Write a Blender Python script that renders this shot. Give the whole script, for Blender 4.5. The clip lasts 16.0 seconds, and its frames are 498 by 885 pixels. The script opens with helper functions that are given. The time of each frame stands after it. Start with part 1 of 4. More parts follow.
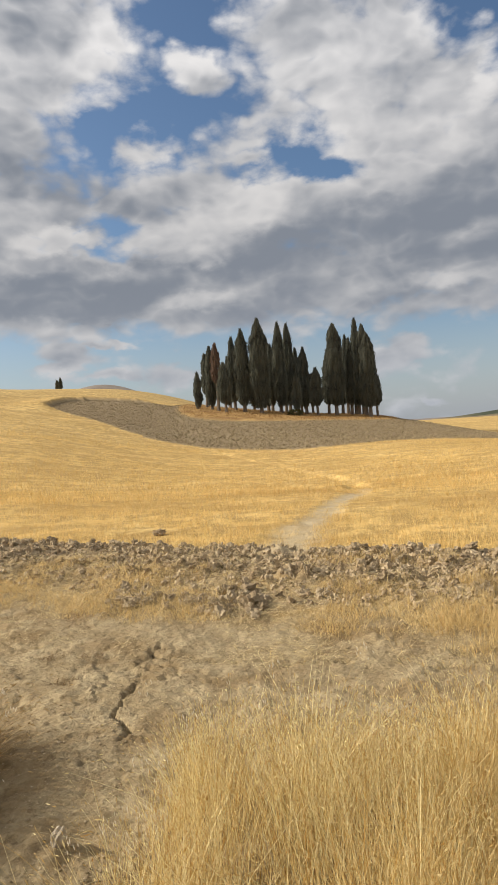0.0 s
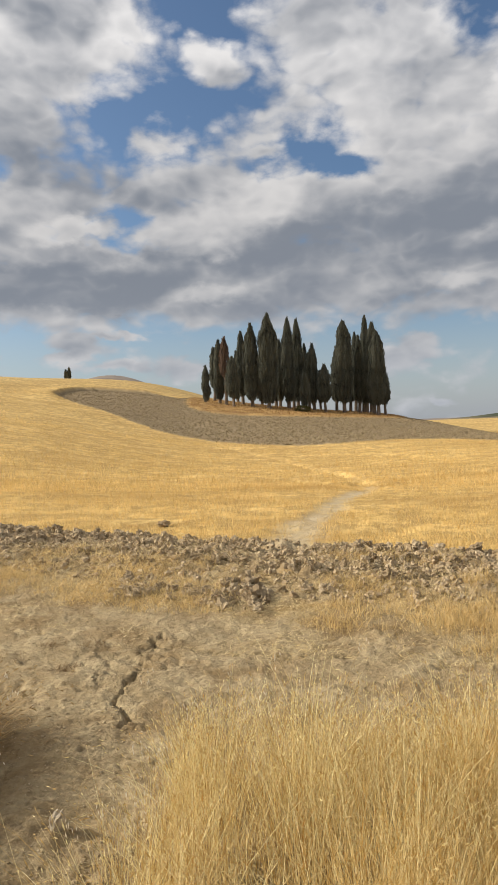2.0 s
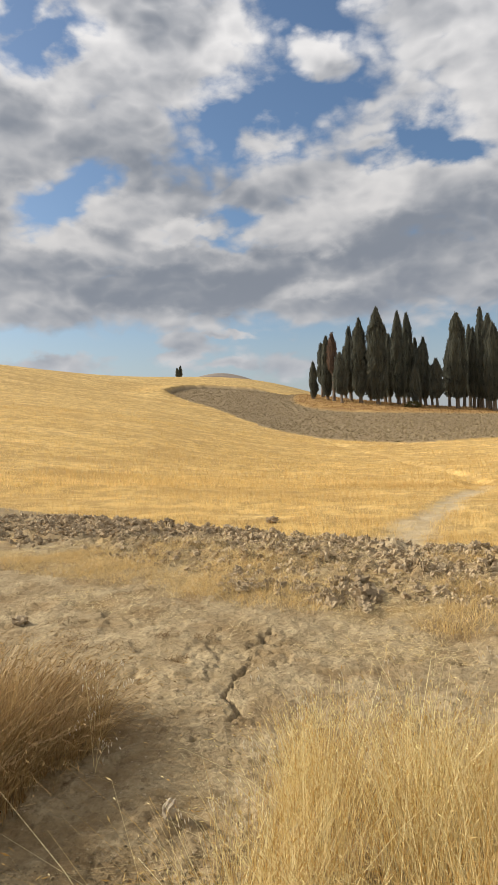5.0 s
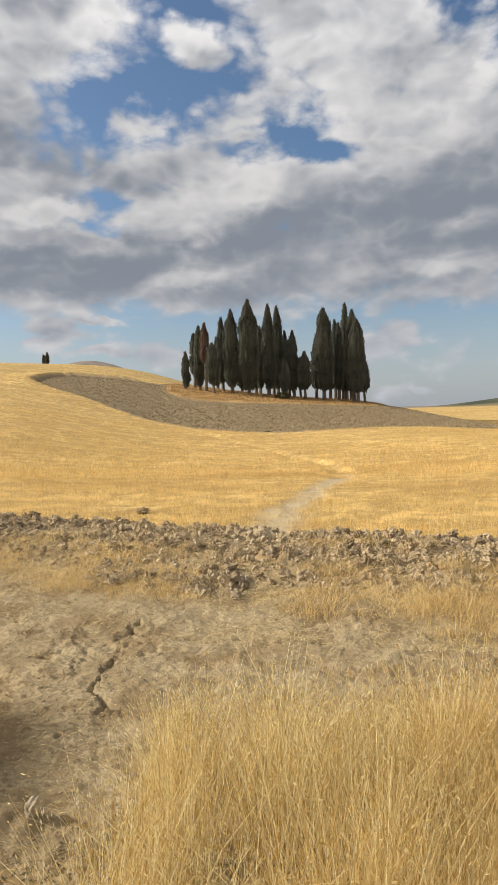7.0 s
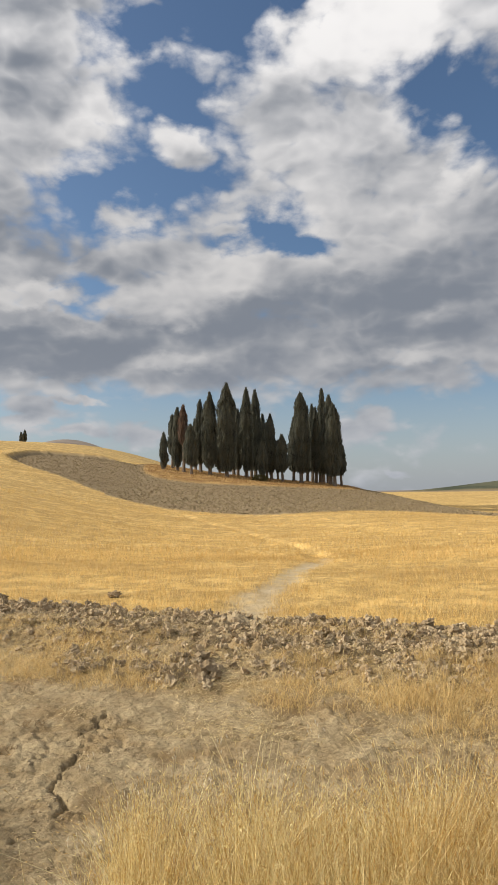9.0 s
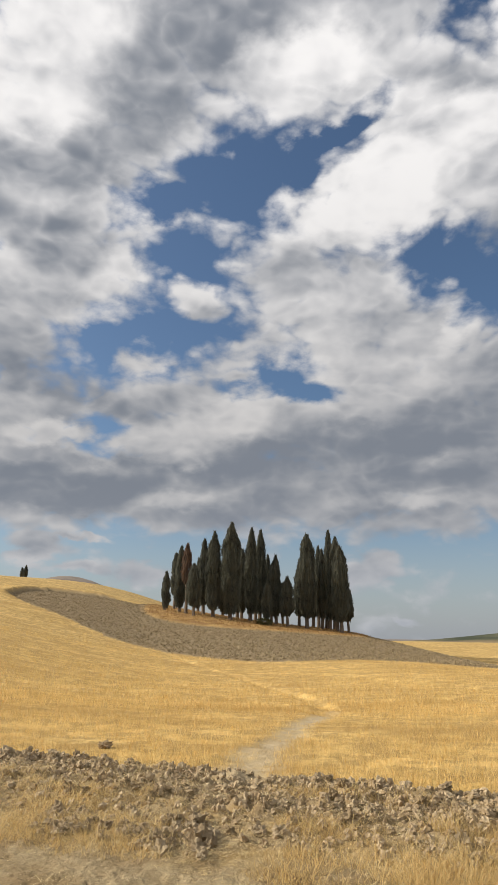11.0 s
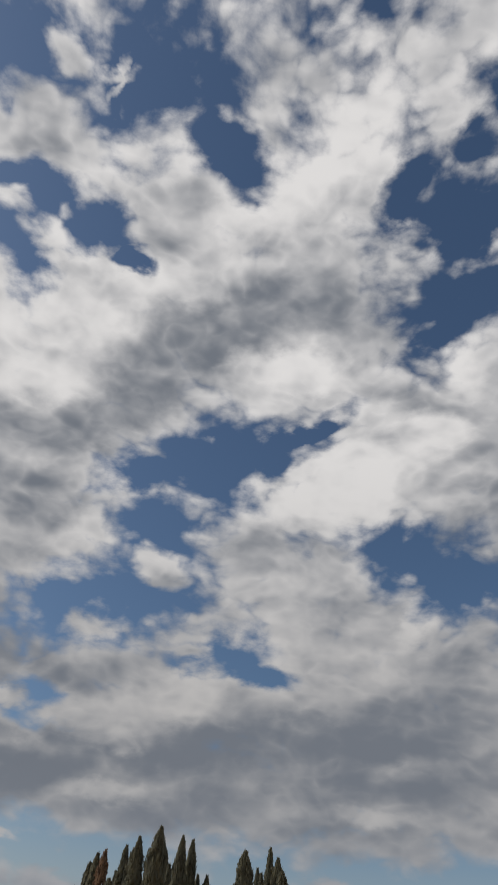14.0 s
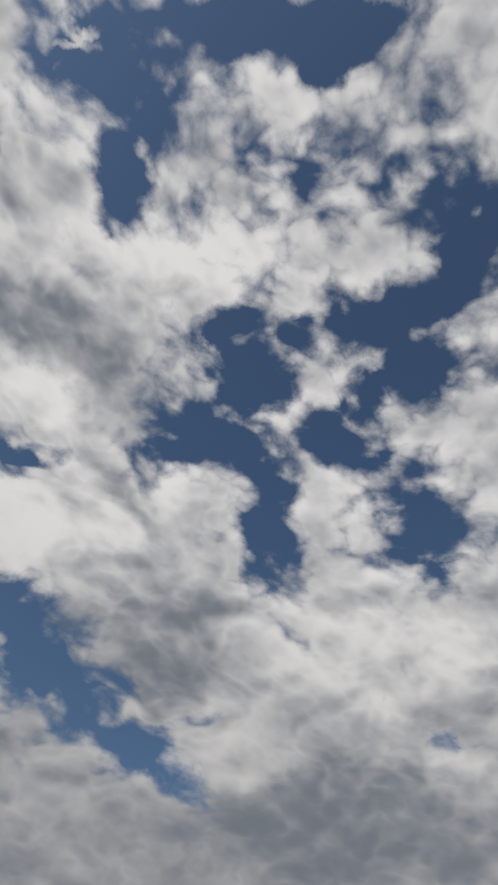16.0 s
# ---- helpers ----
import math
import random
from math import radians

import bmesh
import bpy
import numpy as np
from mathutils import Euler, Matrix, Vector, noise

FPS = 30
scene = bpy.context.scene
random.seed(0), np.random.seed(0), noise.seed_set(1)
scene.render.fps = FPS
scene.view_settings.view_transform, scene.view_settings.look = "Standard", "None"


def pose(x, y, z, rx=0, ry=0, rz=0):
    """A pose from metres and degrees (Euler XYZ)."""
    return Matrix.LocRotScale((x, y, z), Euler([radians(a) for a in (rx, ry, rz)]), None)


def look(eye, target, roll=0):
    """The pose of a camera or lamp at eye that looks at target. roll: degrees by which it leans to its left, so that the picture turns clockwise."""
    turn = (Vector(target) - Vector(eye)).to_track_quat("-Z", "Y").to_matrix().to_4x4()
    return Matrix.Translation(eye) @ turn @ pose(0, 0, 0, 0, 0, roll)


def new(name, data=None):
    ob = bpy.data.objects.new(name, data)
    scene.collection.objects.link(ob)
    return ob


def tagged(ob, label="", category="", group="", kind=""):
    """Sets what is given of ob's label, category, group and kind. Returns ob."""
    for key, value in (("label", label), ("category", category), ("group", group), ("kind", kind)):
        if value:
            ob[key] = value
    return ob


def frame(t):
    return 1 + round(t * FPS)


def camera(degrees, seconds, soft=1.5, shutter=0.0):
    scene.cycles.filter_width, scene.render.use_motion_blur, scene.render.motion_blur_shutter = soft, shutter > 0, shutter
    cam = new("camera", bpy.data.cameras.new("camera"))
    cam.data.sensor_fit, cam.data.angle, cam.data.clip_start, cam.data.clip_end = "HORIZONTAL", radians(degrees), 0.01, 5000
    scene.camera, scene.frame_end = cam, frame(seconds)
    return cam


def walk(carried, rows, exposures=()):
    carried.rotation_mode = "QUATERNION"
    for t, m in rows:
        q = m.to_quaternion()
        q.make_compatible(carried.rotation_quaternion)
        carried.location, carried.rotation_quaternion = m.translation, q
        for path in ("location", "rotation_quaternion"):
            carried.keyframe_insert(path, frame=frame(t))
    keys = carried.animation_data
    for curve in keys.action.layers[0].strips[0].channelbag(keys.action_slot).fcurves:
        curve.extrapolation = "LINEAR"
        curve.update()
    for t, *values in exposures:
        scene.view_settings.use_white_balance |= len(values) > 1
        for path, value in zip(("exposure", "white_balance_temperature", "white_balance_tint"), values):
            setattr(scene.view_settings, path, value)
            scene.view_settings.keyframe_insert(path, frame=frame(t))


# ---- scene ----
cam = camera(41.72, 16.0)
PATH = [  # seconds, place of the lens, heading, tilt, lean
    (0.0, 0.000, -0.000, 1.650, 0.00, -1.20, -3.80),
    (0.5, -0.020, 0.033, 1.630, 2.41, -1.03, -3.03),
    (1.0, -0.014, 0.031, 1.632, 0.92, -1.39, -2.34),
    (1.5, -0.011, 0.023, 1.632, -0.30, -1.45, -2.19),
    (2.0, -0.009, 0.001, 1.638, 0.59, -1.63, -2.13),
    (2.5, -0.007, -0.004, 1.648, 4.47, -1.70, -2.56),
    (3.0, -0.032, 0.043, 1.625, 10.54, -1.99, -3.77),
    (3.2, -0.018, 0.053, 1.630, 13.06, -1.79, -4.33),
    (3.6, -0.021, 0.051, 1.631, 15.25, -1.53, -4.62),
    (4.1, -0.024, 0.049, 1.632, 14.95, -1.29, -3.97),
    (4.6, -0.028, 0.048, 1.633, 12.53, -1.29, -2.90),
    (5.0, -0.030, 0.046, 1.634, 9.98, -1.56, -2.25),
    (5.3, -0.032, 0.045, 1.635, 8.16, -1.96, -2.12),
    (5.5, -0.022, 0.040, 1.638, 6.57, -2.45, -2.22),
    (6.0, -0.009, 0.034, 1.635, 2.99, -2.43, -2.01),
    (6.5, -0.005, 0.031, 1.630, -0.21, -2.63, -1.82),
    (7.0, 0.003, 0.001, 1.643, -1.13, -2.84, -1.80),
    (7.5, 0.000, 0.014, 1.634, -1.30, -2.94, -1.66),
    (8.0, 0.012, 0.004, 1.638, -1.95, -2.19, -1.63),
    (8.5, 0.011, 0.020, 1.641, -2.74, 1.16, -1.48),
    (9.0, 0.013, -0.030, 1.666, -3.28, 4.26, -0.82),
    (9.2, 0.008, -0.033, 1.662, -3.14, 5.84, -1.17),
    (9.7, 0.008, -0.025, 1.652, -2.91, 8.73, -1.33),
    (10.2, 0.008, -0.016, 1.642, -2.75, 11.78, -0.78),
    (10.8, 0.008, -0.006, 1.630, -2.72, 15.43, 0.36),
    (11.3, 0.008, 0.003, 1.620, -2.90, 18.29, 1.33),
    (11.5, 0.011, 0.005, 1.620, -3.07, 19.84, 1.81),
    (12.0, 0.006, 0.003, 1.644, -2.54, 24.19, 2.61),
    (12.5, -0.001, 0.003, 1.652, -2.92, 27.50, 1.78),
    (13.0, -0.003, 0.000, 1.677, -3.03, 31.73, 2.60),
    (13.5, -0.008, -0.001, 1.666, -3.13, 35.97, 3.85),
    (14.0, -0.008, -0.001, 1.670, -4.82, 40.40, 6.15),
    (14.5, -0.002, -0.000, 1.655, -7.91, 43.81, 11.64),
    (15.0, -0.001, -0.000, 1.651, -14.99, 47.35, 15.78),
    (15.5, -0.000, -0.000, 1.650, -26.12, 49.78, 19.22),
    (16.0, -0.000, -0.000, 1.650, -37.16, 52.27, 19.67),
]


def station(x, y, z, heading, tilt, lean):
    return pose(x, y, z, 0, 0, heading) @ pose(0, 0, 0, 90 + tilt) @ pose(0, 0, 0, 0, 0, lean)


walk(cam, [(row[0], station(*row[1:])) for row in PATH],
     [(0.0, 0.22), (3.0, 0.22), (5.5, 0.28), (8.0, 0.24), (9.2, 0.14), (11.5, 0.06), (12.5, -0.24), (16.0, -0.30)])

# ---- world, sun ----
SUN_AZ, SUN_EL = -82.0, 27.0
sun = new("sun", bpy.data.lights.new("sun", "SUN"))
sun.data.energy, sun.data.angle, sun.data.color = 5.0, radians(0.6), (1.0, 0.91, 0.77)
sx, sy = math.sin(radians(SUN_AZ)) * math.cos(radians(SUN_EL)), math.cos(radians(SUN_AZ)) * math.cos(radians(SUN_EL))
sun.matrix_world = look((sx * 50, sy * 50, math.sin(radians(SUN_EL)) * 50), (0, 0, 0))

SKYK = 0.092
world = bpy.data.worlds.new("sky")
scene.world = world
world.use_nodes = True
WN, WL = world.node_tree.nodes, world.node_tree.links
WN.clear()


def wn(kind, **kw):
    n = WN.new(kind)
    for k, v in kw.items():
        if k == "operation":
            n.operation = v
        elif k == "data_type":
            n.data_type = v
        elif k == "interpolation_type":
            n.interpolation_type = v
        elif k == "vector_type":
            n.vector_type = v
        elif k == "gradient_type":
            n.gradient_type = v
        elif k == "use_clamp":
            n.use_clamp = v
        elif k == "clamp":
            n.clamp = v
    return n


def wput(sock, v):
    if isinstance(v, bpy.types.NodeSocket):
        WL.new(v, sock)
    else:
        sock.default_value = v


def wm(op, a, b=0.0, c=0.0, clamp=False):
    n = wn("ShaderNodeMath", operation=op, use_clamp=clamp)
    for s, v in zip(n.inputs, (a, b, c)):
        wput(s, v)
    return n.outputs[0]


def wv(op, a, b=(0, 0, 0), c=(0, 0, 0), scale=None):
    n = wn("ShaderNodeVectorMath", operation=op)
    wput(n.inputs[0], a), wput(n.inputs[1], b)
    if op == "MULTIPLY_ADD":
        wput(n.inputs[2], c)
    if scale is not None:
        wput(n.inputs["Scale"], scale)
    return n.outputs["Value"] if op == "DOT_PRODUCT" else n.outputs[0]


def wnoise(vec, scale, detail, rough, lac=2.0, dist=0.0):
    n = wn("ShaderNodeTexNoise")
    wput(n.inputs["Vector"], vec)
    for k, v in (("Scale", scale), ("Detail", detail), ("Roughness", rough), ("Lacunarity", lac), ("Distortion", dist)):
        n.inputs[k].default_value = v
    return n


def wsmooth(v, a, b):
    n = wn("ShaderNodeMapRange", interpolation_type="SMOOTHSTEP")
    wput(n.inputs["Value"], v)
    n.inputs["From Min"].default_value, n.inputs["From Max"].default_value = a, b
    return n.outputs["Result"]


def wmix(f, a, b):
    n = wn("ShaderNodeMix", data_type="RGBA")
    wput(n.inputs["Factor"], f), wput(n.inputs["A"], a), wput(n.inputs["B"], b)
    for s, v in ((n.inputs[6], a), (n.inputs[7], b)):
        wput(s, v)
    return n.outputs[2]


way = wn("ShaderNodeTexCoord").outputs["Generated"]
sky = wn("ShaderNodeTexSky")
sky.sky_type, sky.sun_disc = "NISHITA", False
sky.sun_elevation, sky.sun_rotation = radians(SUN_EL), radians(SUN_AZ % 360)
sky.air_density, sky.dust_density, sky.ozone_density = 1.0, 1.6, 2.0

# the cloud layer: a closed deck with gaps, loose heaps in the gaps, lit and shaded stretches, billows over all of them
low = wv("MULTIPLY", way, (1.0, 1.0, 1.7))
bend = wv("SUBTRACT", wnoise(low, 5.0, 3.0, 0.5).outputs["Color"], (0.5, 0.5, 0.5))
curl = wv("SUBTRACT", wnoise(low, 19.0, 4.0, 0.6).outputs["Color"], (0.5, 0.5, 0.5))
way_w = wv("MULTIPLY_ADD", bend, (0.10, 0.10, 0.075), way)
way_w = wv("MULTIPLY_ADD", curl, (0.045, 0.045, 0.04), way_w)
fields = {"gap": 0.0, "heap": 0.0, "thin": 0.0, "tone": 0.0}


def oval(az, el, wide, high, turn, reach):
    """1 at a direction of the sky, falling to 0 at reach times the half-widths, in degrees."""
    a, e = radians(az), radians(el)
    d = Vector((math.sin(a) * math.cos(e), math.cos(a) * math.cos(e), math.sin(e)))
    right = Vector((math.cos(a), -math.sin(a), 0))
    m = Matrix((right, d, right.cross(d))).transposed().to_4x4() @ Matrix.Rotation(-radians(turn), 4, "Y")
    n = wn("ShaderNodeMapping", vector_type="TEXTURE")
    WL.new(way_w, n.inputs["Vector"])
    n.inputs["Location"].default_value = d
    n.inputs["Rotation"].default_value = m.to_euler()
    n.inputs["Scale"].default_value = (radians(wide) * reach, 0.8, radians(high) * reach)
    g = wn("ShaderNodeTexGradient", gradient_type="SPHERICAL")
    WL.new(n.outputs[0], g.inputs[0])
    return g.outputs["Fac"]


def gap(*where):
    fields["gap"] = wm("MAXIMUM", fields["gap"], oval(*where, 2.0))


def heap(*where):
    fields["heap"] = wm("MAXIMUM", fields["heap"], oval(*where, 2.0))


def thin(az, el, wide, high, turn, amount):
    fields["thin"] = wm("MULTIPLY_ADD", wsmooth(oval(az, el, wide, high, turn, 1.4), 0.0, 0.6), amount, fields["thin"])


def tone(az, el, wide, high, turn, amount):
    fields["tone"] = wm("MULTIPLY_ADD", wsmooth(oval(az, el, wide, high, turn, 1.7), 0.0, 0.75), amount, fields["tone"])


gap(1.6, 37.0, 3.4, 4.8, -12)
gap(-2.5, 31.9, 4.4, 3.2, 35)
gap(-5.3, 25.5, 6.8, 2.9, 15)
gap(5.2, 22.4, 3.4, 1.3, 1)
gap(9.9, 40.5, 2.8, 1.2, 22)
gap(-4.7, 35.6, 3.4, 1.7, 6)
gap(23.2, 31.1, 4.3, 2.0, -14)
gap(25.6, 28.4, 2.6, 1.9, -9)
gap(29.3, 51.1, 3.2, 4.0, -37)
gap(33.9, 56.0, 2.1, 3.1, -25)
gap(-28.1, 53.9, 1.9, 2.4, 27)
gap(-19.9, 53.7, 2.1, 1.5, 38)
gap(-26.5, 48.7, 1.7, 1.8, 25)
gap(-13.9, 53.1, 1.4, 0.8, 15)
gap(-11.3, 16.5, 2.2, 1.3, -14)
gap(9.8, 37.9, 1.9, 1.4, 38)
gap(-25.8, 29.4, 3.0, 1.1, 34)
gap(-27.7, 30.5, 1.5, 1.3, 6)
gap(-25.0, 19.1, 3.1, 1.8, 34)
gap(-11.4, 25.1, 1.8, 0.9, -3)
gap(8.0, 21.3, 2.5, 0.9, -11)
gap(-41.1, 63.4, 4.7, 2.6, 48)
gap(-23.0, 67.4, 4.6, 4.4, 40)
gap(-30.3, 55.2, 3.3, 1.3, 21)
gap(-28.9, 49.7, 1.8, 2.6, 33)
gap(-21.0, 54.0, 2.5, 1.6, 47)
gap(-23.8, 67.4, 4.9, 3.9, 77)
gap(-7.0, 63.9, 1.7, 4.5, 60)
gap(-22.6, 77.3, 9.4, 1.7, 76)
gap(13.9, 84.4, 3.2, 1.0, 58)
gap(32.5, 58.9, 2.9, 4.4, 24)
gap(34.0, 51.7, 5.9, 3.5, -8)
gap(42.4, 46.3, 2.7, 5.8, 26)
gap(50.8, 53.8, 4.8, 2.2, -11)
gap(55.6, 65.7, 6.8, 2.9, 28)
gap(71.1, 69.0, 3.5, 3.9, -13)
gap(65.1, 61.6, 5.4, 3.7, -5)
gap(62.7, 49.3, 4.6, 5.2, 1)
gap(64.5, 44.2, 2.7, 2.3, 1)
gap(22.8, 31.2, 2.4, 2.6, 27)
gap(28.6, 28.1, 4.9, 3.1, -5)
gap(36.9, 25.6, 4.8, 1.5, -5)
gap(78.2, 70.6, 1.7, 2.5, -20)
gap(38.1, 62.5, 2.4, 1.4, 19)
gap(38.2, 57.9, 1.5, 2.9, 19)
gap(52.2, 58.3, 1.7, 2.9, 7)
gap(45.3, 63.4, 2.9, 1.7, 22)
heap(-1.4, 28.4, 2.5, 1.5, -11)
heap(-6.8, 22.8, 2.8, 1.5, 1)
heap(-9.6, 31.4, 3.8, 1.6, -12)
heap(1.9, 23.0, 1.8, 0.9, 2)
heap(9.8, 35.5, 3.9, 2.2, 13)
heap(12.9, 38.3, 2.8, 1.9, 16)
heap(-3.0, 12.7, 7.0, 1.5, 3)
heap(16.7, 11.2, 3.6, 1.0, -1)
heap(-11.0, 9.5, 1.2, 0.4, 4)
heap(-12.2, 7.7, 2.0, 0.3, 4)
heap(-5.8, 5.0, 3.5, 1.1, 12)
heap(22.8, 9.7, 1.5, 0.6, -2)
heap(-15.0, 6.2, 2.5, 0.5, 4)
heap(13.4, 5.8, 2.7, 1.1, 1)
heap(15.7, 1.4, 1.0, 0.4, 1)
heap(-3.9, 17.3, 7.1, 2.2, 14)
heap(2.6, 19.6, 3.4, 1.9, 2)
heap(-13.9, 16.4, 2.5, 1.1, 7)
heap(-14.7, 7.0, 2.3, 0.9, -18)
heap(-10.7, 7.8, 1.7, 0.4, -4)
heap(-28.4, 10.0, 1.1, 0.5, -1)
heap(-24.1, 9.6, 2.0, 0.8, -2)
heap(-12.3, 5.1, 3.4, 0.5, -4)
heap(-26.0, 5.8, 4.1, 0.7, -2)
heap(-21.0, 10.0, 2.8, 0.4, -2)
heap(-36.9, 64.8, 1.5, 1.3, 26)
heap(-29.5, 65.9, 1.4, 0.7, 37)
heap(44.3, 59.2, 2.4, 3.0, 39)
heap(53.1, 47.4, 2.5, 4.8, 43)
heap(-28.9, 65.9, 1.7, 0.5, 90)
heap(68.0, 43.3, 1.7, 2.1, -23)
thin(25.4, 76.4, 14.2, 7.9, 43, -0.40)
thin(67.2, 54.9, 4.9, 7.0, -5, 0.24)
thin(12.9, 42.2, 3.5, 1.9, 38, 0.25)
thin(13.1, 43.2, 4.0, 1.2, 38, -0.35)
thin(41.2, 28.6, 3.1, 1.1, 40, -0.30)
thin(64.1, 31.1, 2.2, 0.9, 32, -0.30)
thin(25.3, 61.1, 2.9, 1.6, 49, -0.35)
thin(17.9, 58.2, 2.1, 1.8, -11, -0.30)
thin(-2.3, 59.0, 1.7, 2.2, 6, -0.30)
thin(9.9, 41.2, 6.6, 2.8, 17, -0.20)
thin(-4.3, 38.1, 5.8, 2.8, 26, -0.20)
thin(-20.0, 54.0, 6.6, 3.0, 21, -0.10)
thin(12.0, 32.1, 4.3, 1.5, -3, -0.20)
tone(11.2, 14.2, 15.1, 1.9, -0, -0.60)
tone(0.3, 14.7, 9.5, 1.2, 2, -0.50)
tone(-13.4, 12.2, 6.6, 2.0, 5, -0.80)
tone(-13.1, 39.3, 7.9, 2.7, 27, -0.70)
tone(21.1, 17.3, 5.3, 2.5, -4, -0.40)
tone(24.0, 21.7, 2.2, 2.3, -6, -0.50)
tone(0.4, 49.7, 9.0, 2.1, 22, -0.50)
tone(-6.0, 45.8, 6.5, 3.1, 36, -0.60)
tone(10.5, 53.2, 6.6, 2.0, -4, -0.30)
tone(-12.1, 18.5, 4.1, 1.0, 7, -0.50)
tone(13.1, 32.0, 4.3, 1.1, -4, -0.40)
tone(14.2, 16.5, 7.5, 1.1, -1, -0.50)
tone(-18.8, 32.1, 4.0, 1.9, 14, -0.20)
tone(26.4, 32.9, 2.2, 1.4, -11, -0.40)
tone(15.6, 8.8, 8.9, 1.3, -0, -0.50)
tone(-0.4, 9.8, 9.3, 1.2, 2, -0.40)
tone(-19.3, 46.3, 5.6, 2.7, 18, 0.90)
tone(-21.4, 41.3, 5.2, 1.3, 18, 0.80)
tone(-10.7, 51.9, 3.1, 1.8, 12, 0.80)
tone(-23.5, 52.2, 2.0, 1.5, 23, 0.70)
tone(10.2, 47.1, 5.9, 1.4, 6, 0.70)
tone(7.6, 59.5, 4.6, 2.1, -3, 0.50)
tone(16.3, 36.1, 3.8, 4.3, -6, 0.80)
tone(23.6, 41.7, 2.5, 1.6, -12, 1.00)
tone(9.8, 35.3, 3.9, 1.2, 8, 0.90)
tone(2.3, 19.6, 2.9, 1.7, 2, 1.00)
tone(-3.8, 16.4, 6.6, 1.6, 12, 0.90)
tone(-2.2, 15.0, 2.4, 0.7, 3, 0.80)
tone(-7.0, 22.9, 2.6, 1.2, 6, 0.80)
tone(-9.2, 31.2, 3.3, 0.9, -12, 0.60)
tone(8.7, 24.3, 3.4, 2.7, -1, 0.70)
tone(22.2, 26.4, 1.0, 2.4, -38, 1.30)
tone(16.2, 22.6, 5.2, 2.6, -3, 0.40)
tone(-12.8, 23.0, 2.8, 0.7, 8, 0.60)
tone(-16.3, 16.6, 2.6, 0.9, 8, 0.90)
tone(11.4, 19.1, 3.8, 1.2, -1, 0.50)
tone(-1.4, 29.1, 2.7, 1.1, 4, 0.50)
tone(17.6, 10.9, 2.7, 0.5, -1, 0.50)
tone(-3.9, 11.5, 3.3, 0.6, 3, 0.70)
tone(20.2, 14.2, 2.7, 0.5, -3, 0.40)
tone(17.8, 44.3, 2.7, 1.1, -9, 0.40)
tone(-18.1, 22.9, 7.9, 2.6, -1, -0.70)
tone(-19.4, 11.8, 9.7, 1.6, -2, -0.80)
tone(-14.4, 21.1, 4.1, 1.4, -2, -0.50)
tone(-28.5, 24.5, 2.4, 1.3, 4, -0.30)
tone(-22.3, 18.0, 3.6, 0.9, 0, 0.90)
tone(-26.2, 15.5, 4.4, 1.1, 1, 0.90)
tone(-15.0, 16.5, 2.6, 1.0, -2, 0.80)
tone(-26.6, 26.7, 2.8, 1.0, 4, 0.50)
tone(-22.2, 29.6, 2.4, 1.6, 3, 0.60)
tone(-10.7, 26.9, 2.6, 1.0, -3, 0.50)
tone(3.3, 18.1, 3.5, 1.3, -8, 0.40)
tone(-28.5, 19.2, 1.7, 1.2, 2, 0.50)
tone(19.4, 65.8, 7.5, 2.3, 26, 0.80)
tone(7.4, 62.5, 5.1, 2.7, 46, 0.70)
tone(9.3, 46.8, 2.8, 1.7, 42, 0.80)
tone(23.7, 40.4, 2.6, 2.2, 29, 1.10)
tone(17.3, 37.7, 2.2, 2.3, 33, 0.90)
tone(29.9, 46.8, 1.5, 2.3, 25, 0.60)
tone(54.4, 38.1, 7.4, 2.5, 9, 0.90)
tone(65.0, 38.0, 3.0, 2.0, 2, 0.80)
tone(47.1, 27.7, 3.6, 1.6, 13, 0.70)
tone(44.0, 58.8, 2.1, 2.4, 14, 0.50)
tone(-10.2, 75.2, 3.0, 1.4, 64, 0.40)
tone(-7.7, 65.9, 1.8, 2.4, 61, 0.40)
tone(32.1, 20.1, 2.6, 1.1, 19, 0.60)
tone(58.7, 33.3, 2.0, 1.2, 7, 0.50)
tone(65.2, 30.2, 2.5, 1.4, 4, 0.50)
tone(-13.1, 62.1, 2.1, 1.6, 66, 0.60)
tone(52.8, 48.3, 2.1, 3.3, 43, 0.40)
tone(34.0, 32.8, 6.4, 4.4, 20, -0.80)
tone(20.7, 49.0, 2.9, 7.2, 33, -0.50)
tone(3.1, 51.2, 4.4, 2.7, 48, -0.50)
tone(55.1, 23.7, 12.3, 2.9, 10, -0.80)
tone(57.6, 27.5, 6.8, 1.4, 9, -0.50)
tone(31.3, 16.5, 2.3, 1.4, 18, -0.30)
tone(36.7, 37.4, 5.2, 1.7, 19, -0.30)

parts3 = wn("ShaderNodeSeparateXYZ")
WL.new(way, parts3.inputs[0])
rise = parts3.outputs["Z"]


def heaps(vec):
    """Rounded heaps of three sizes with creases between them."""
    total = 0.0
    for size, amount in ((8.0, 1.0), (17.0, 0.62), (34.0, 0.30)):
        n = wnoise(vec, size, 1.0, 0.4).outputs["Fac"]
        total = wm("MULTIPLY_ADD", wm("ABSOLUTE", wm("SUBTRACT", n, 0.5)), amount, total)
    return wm("SUBTRACT", total, 0.2)


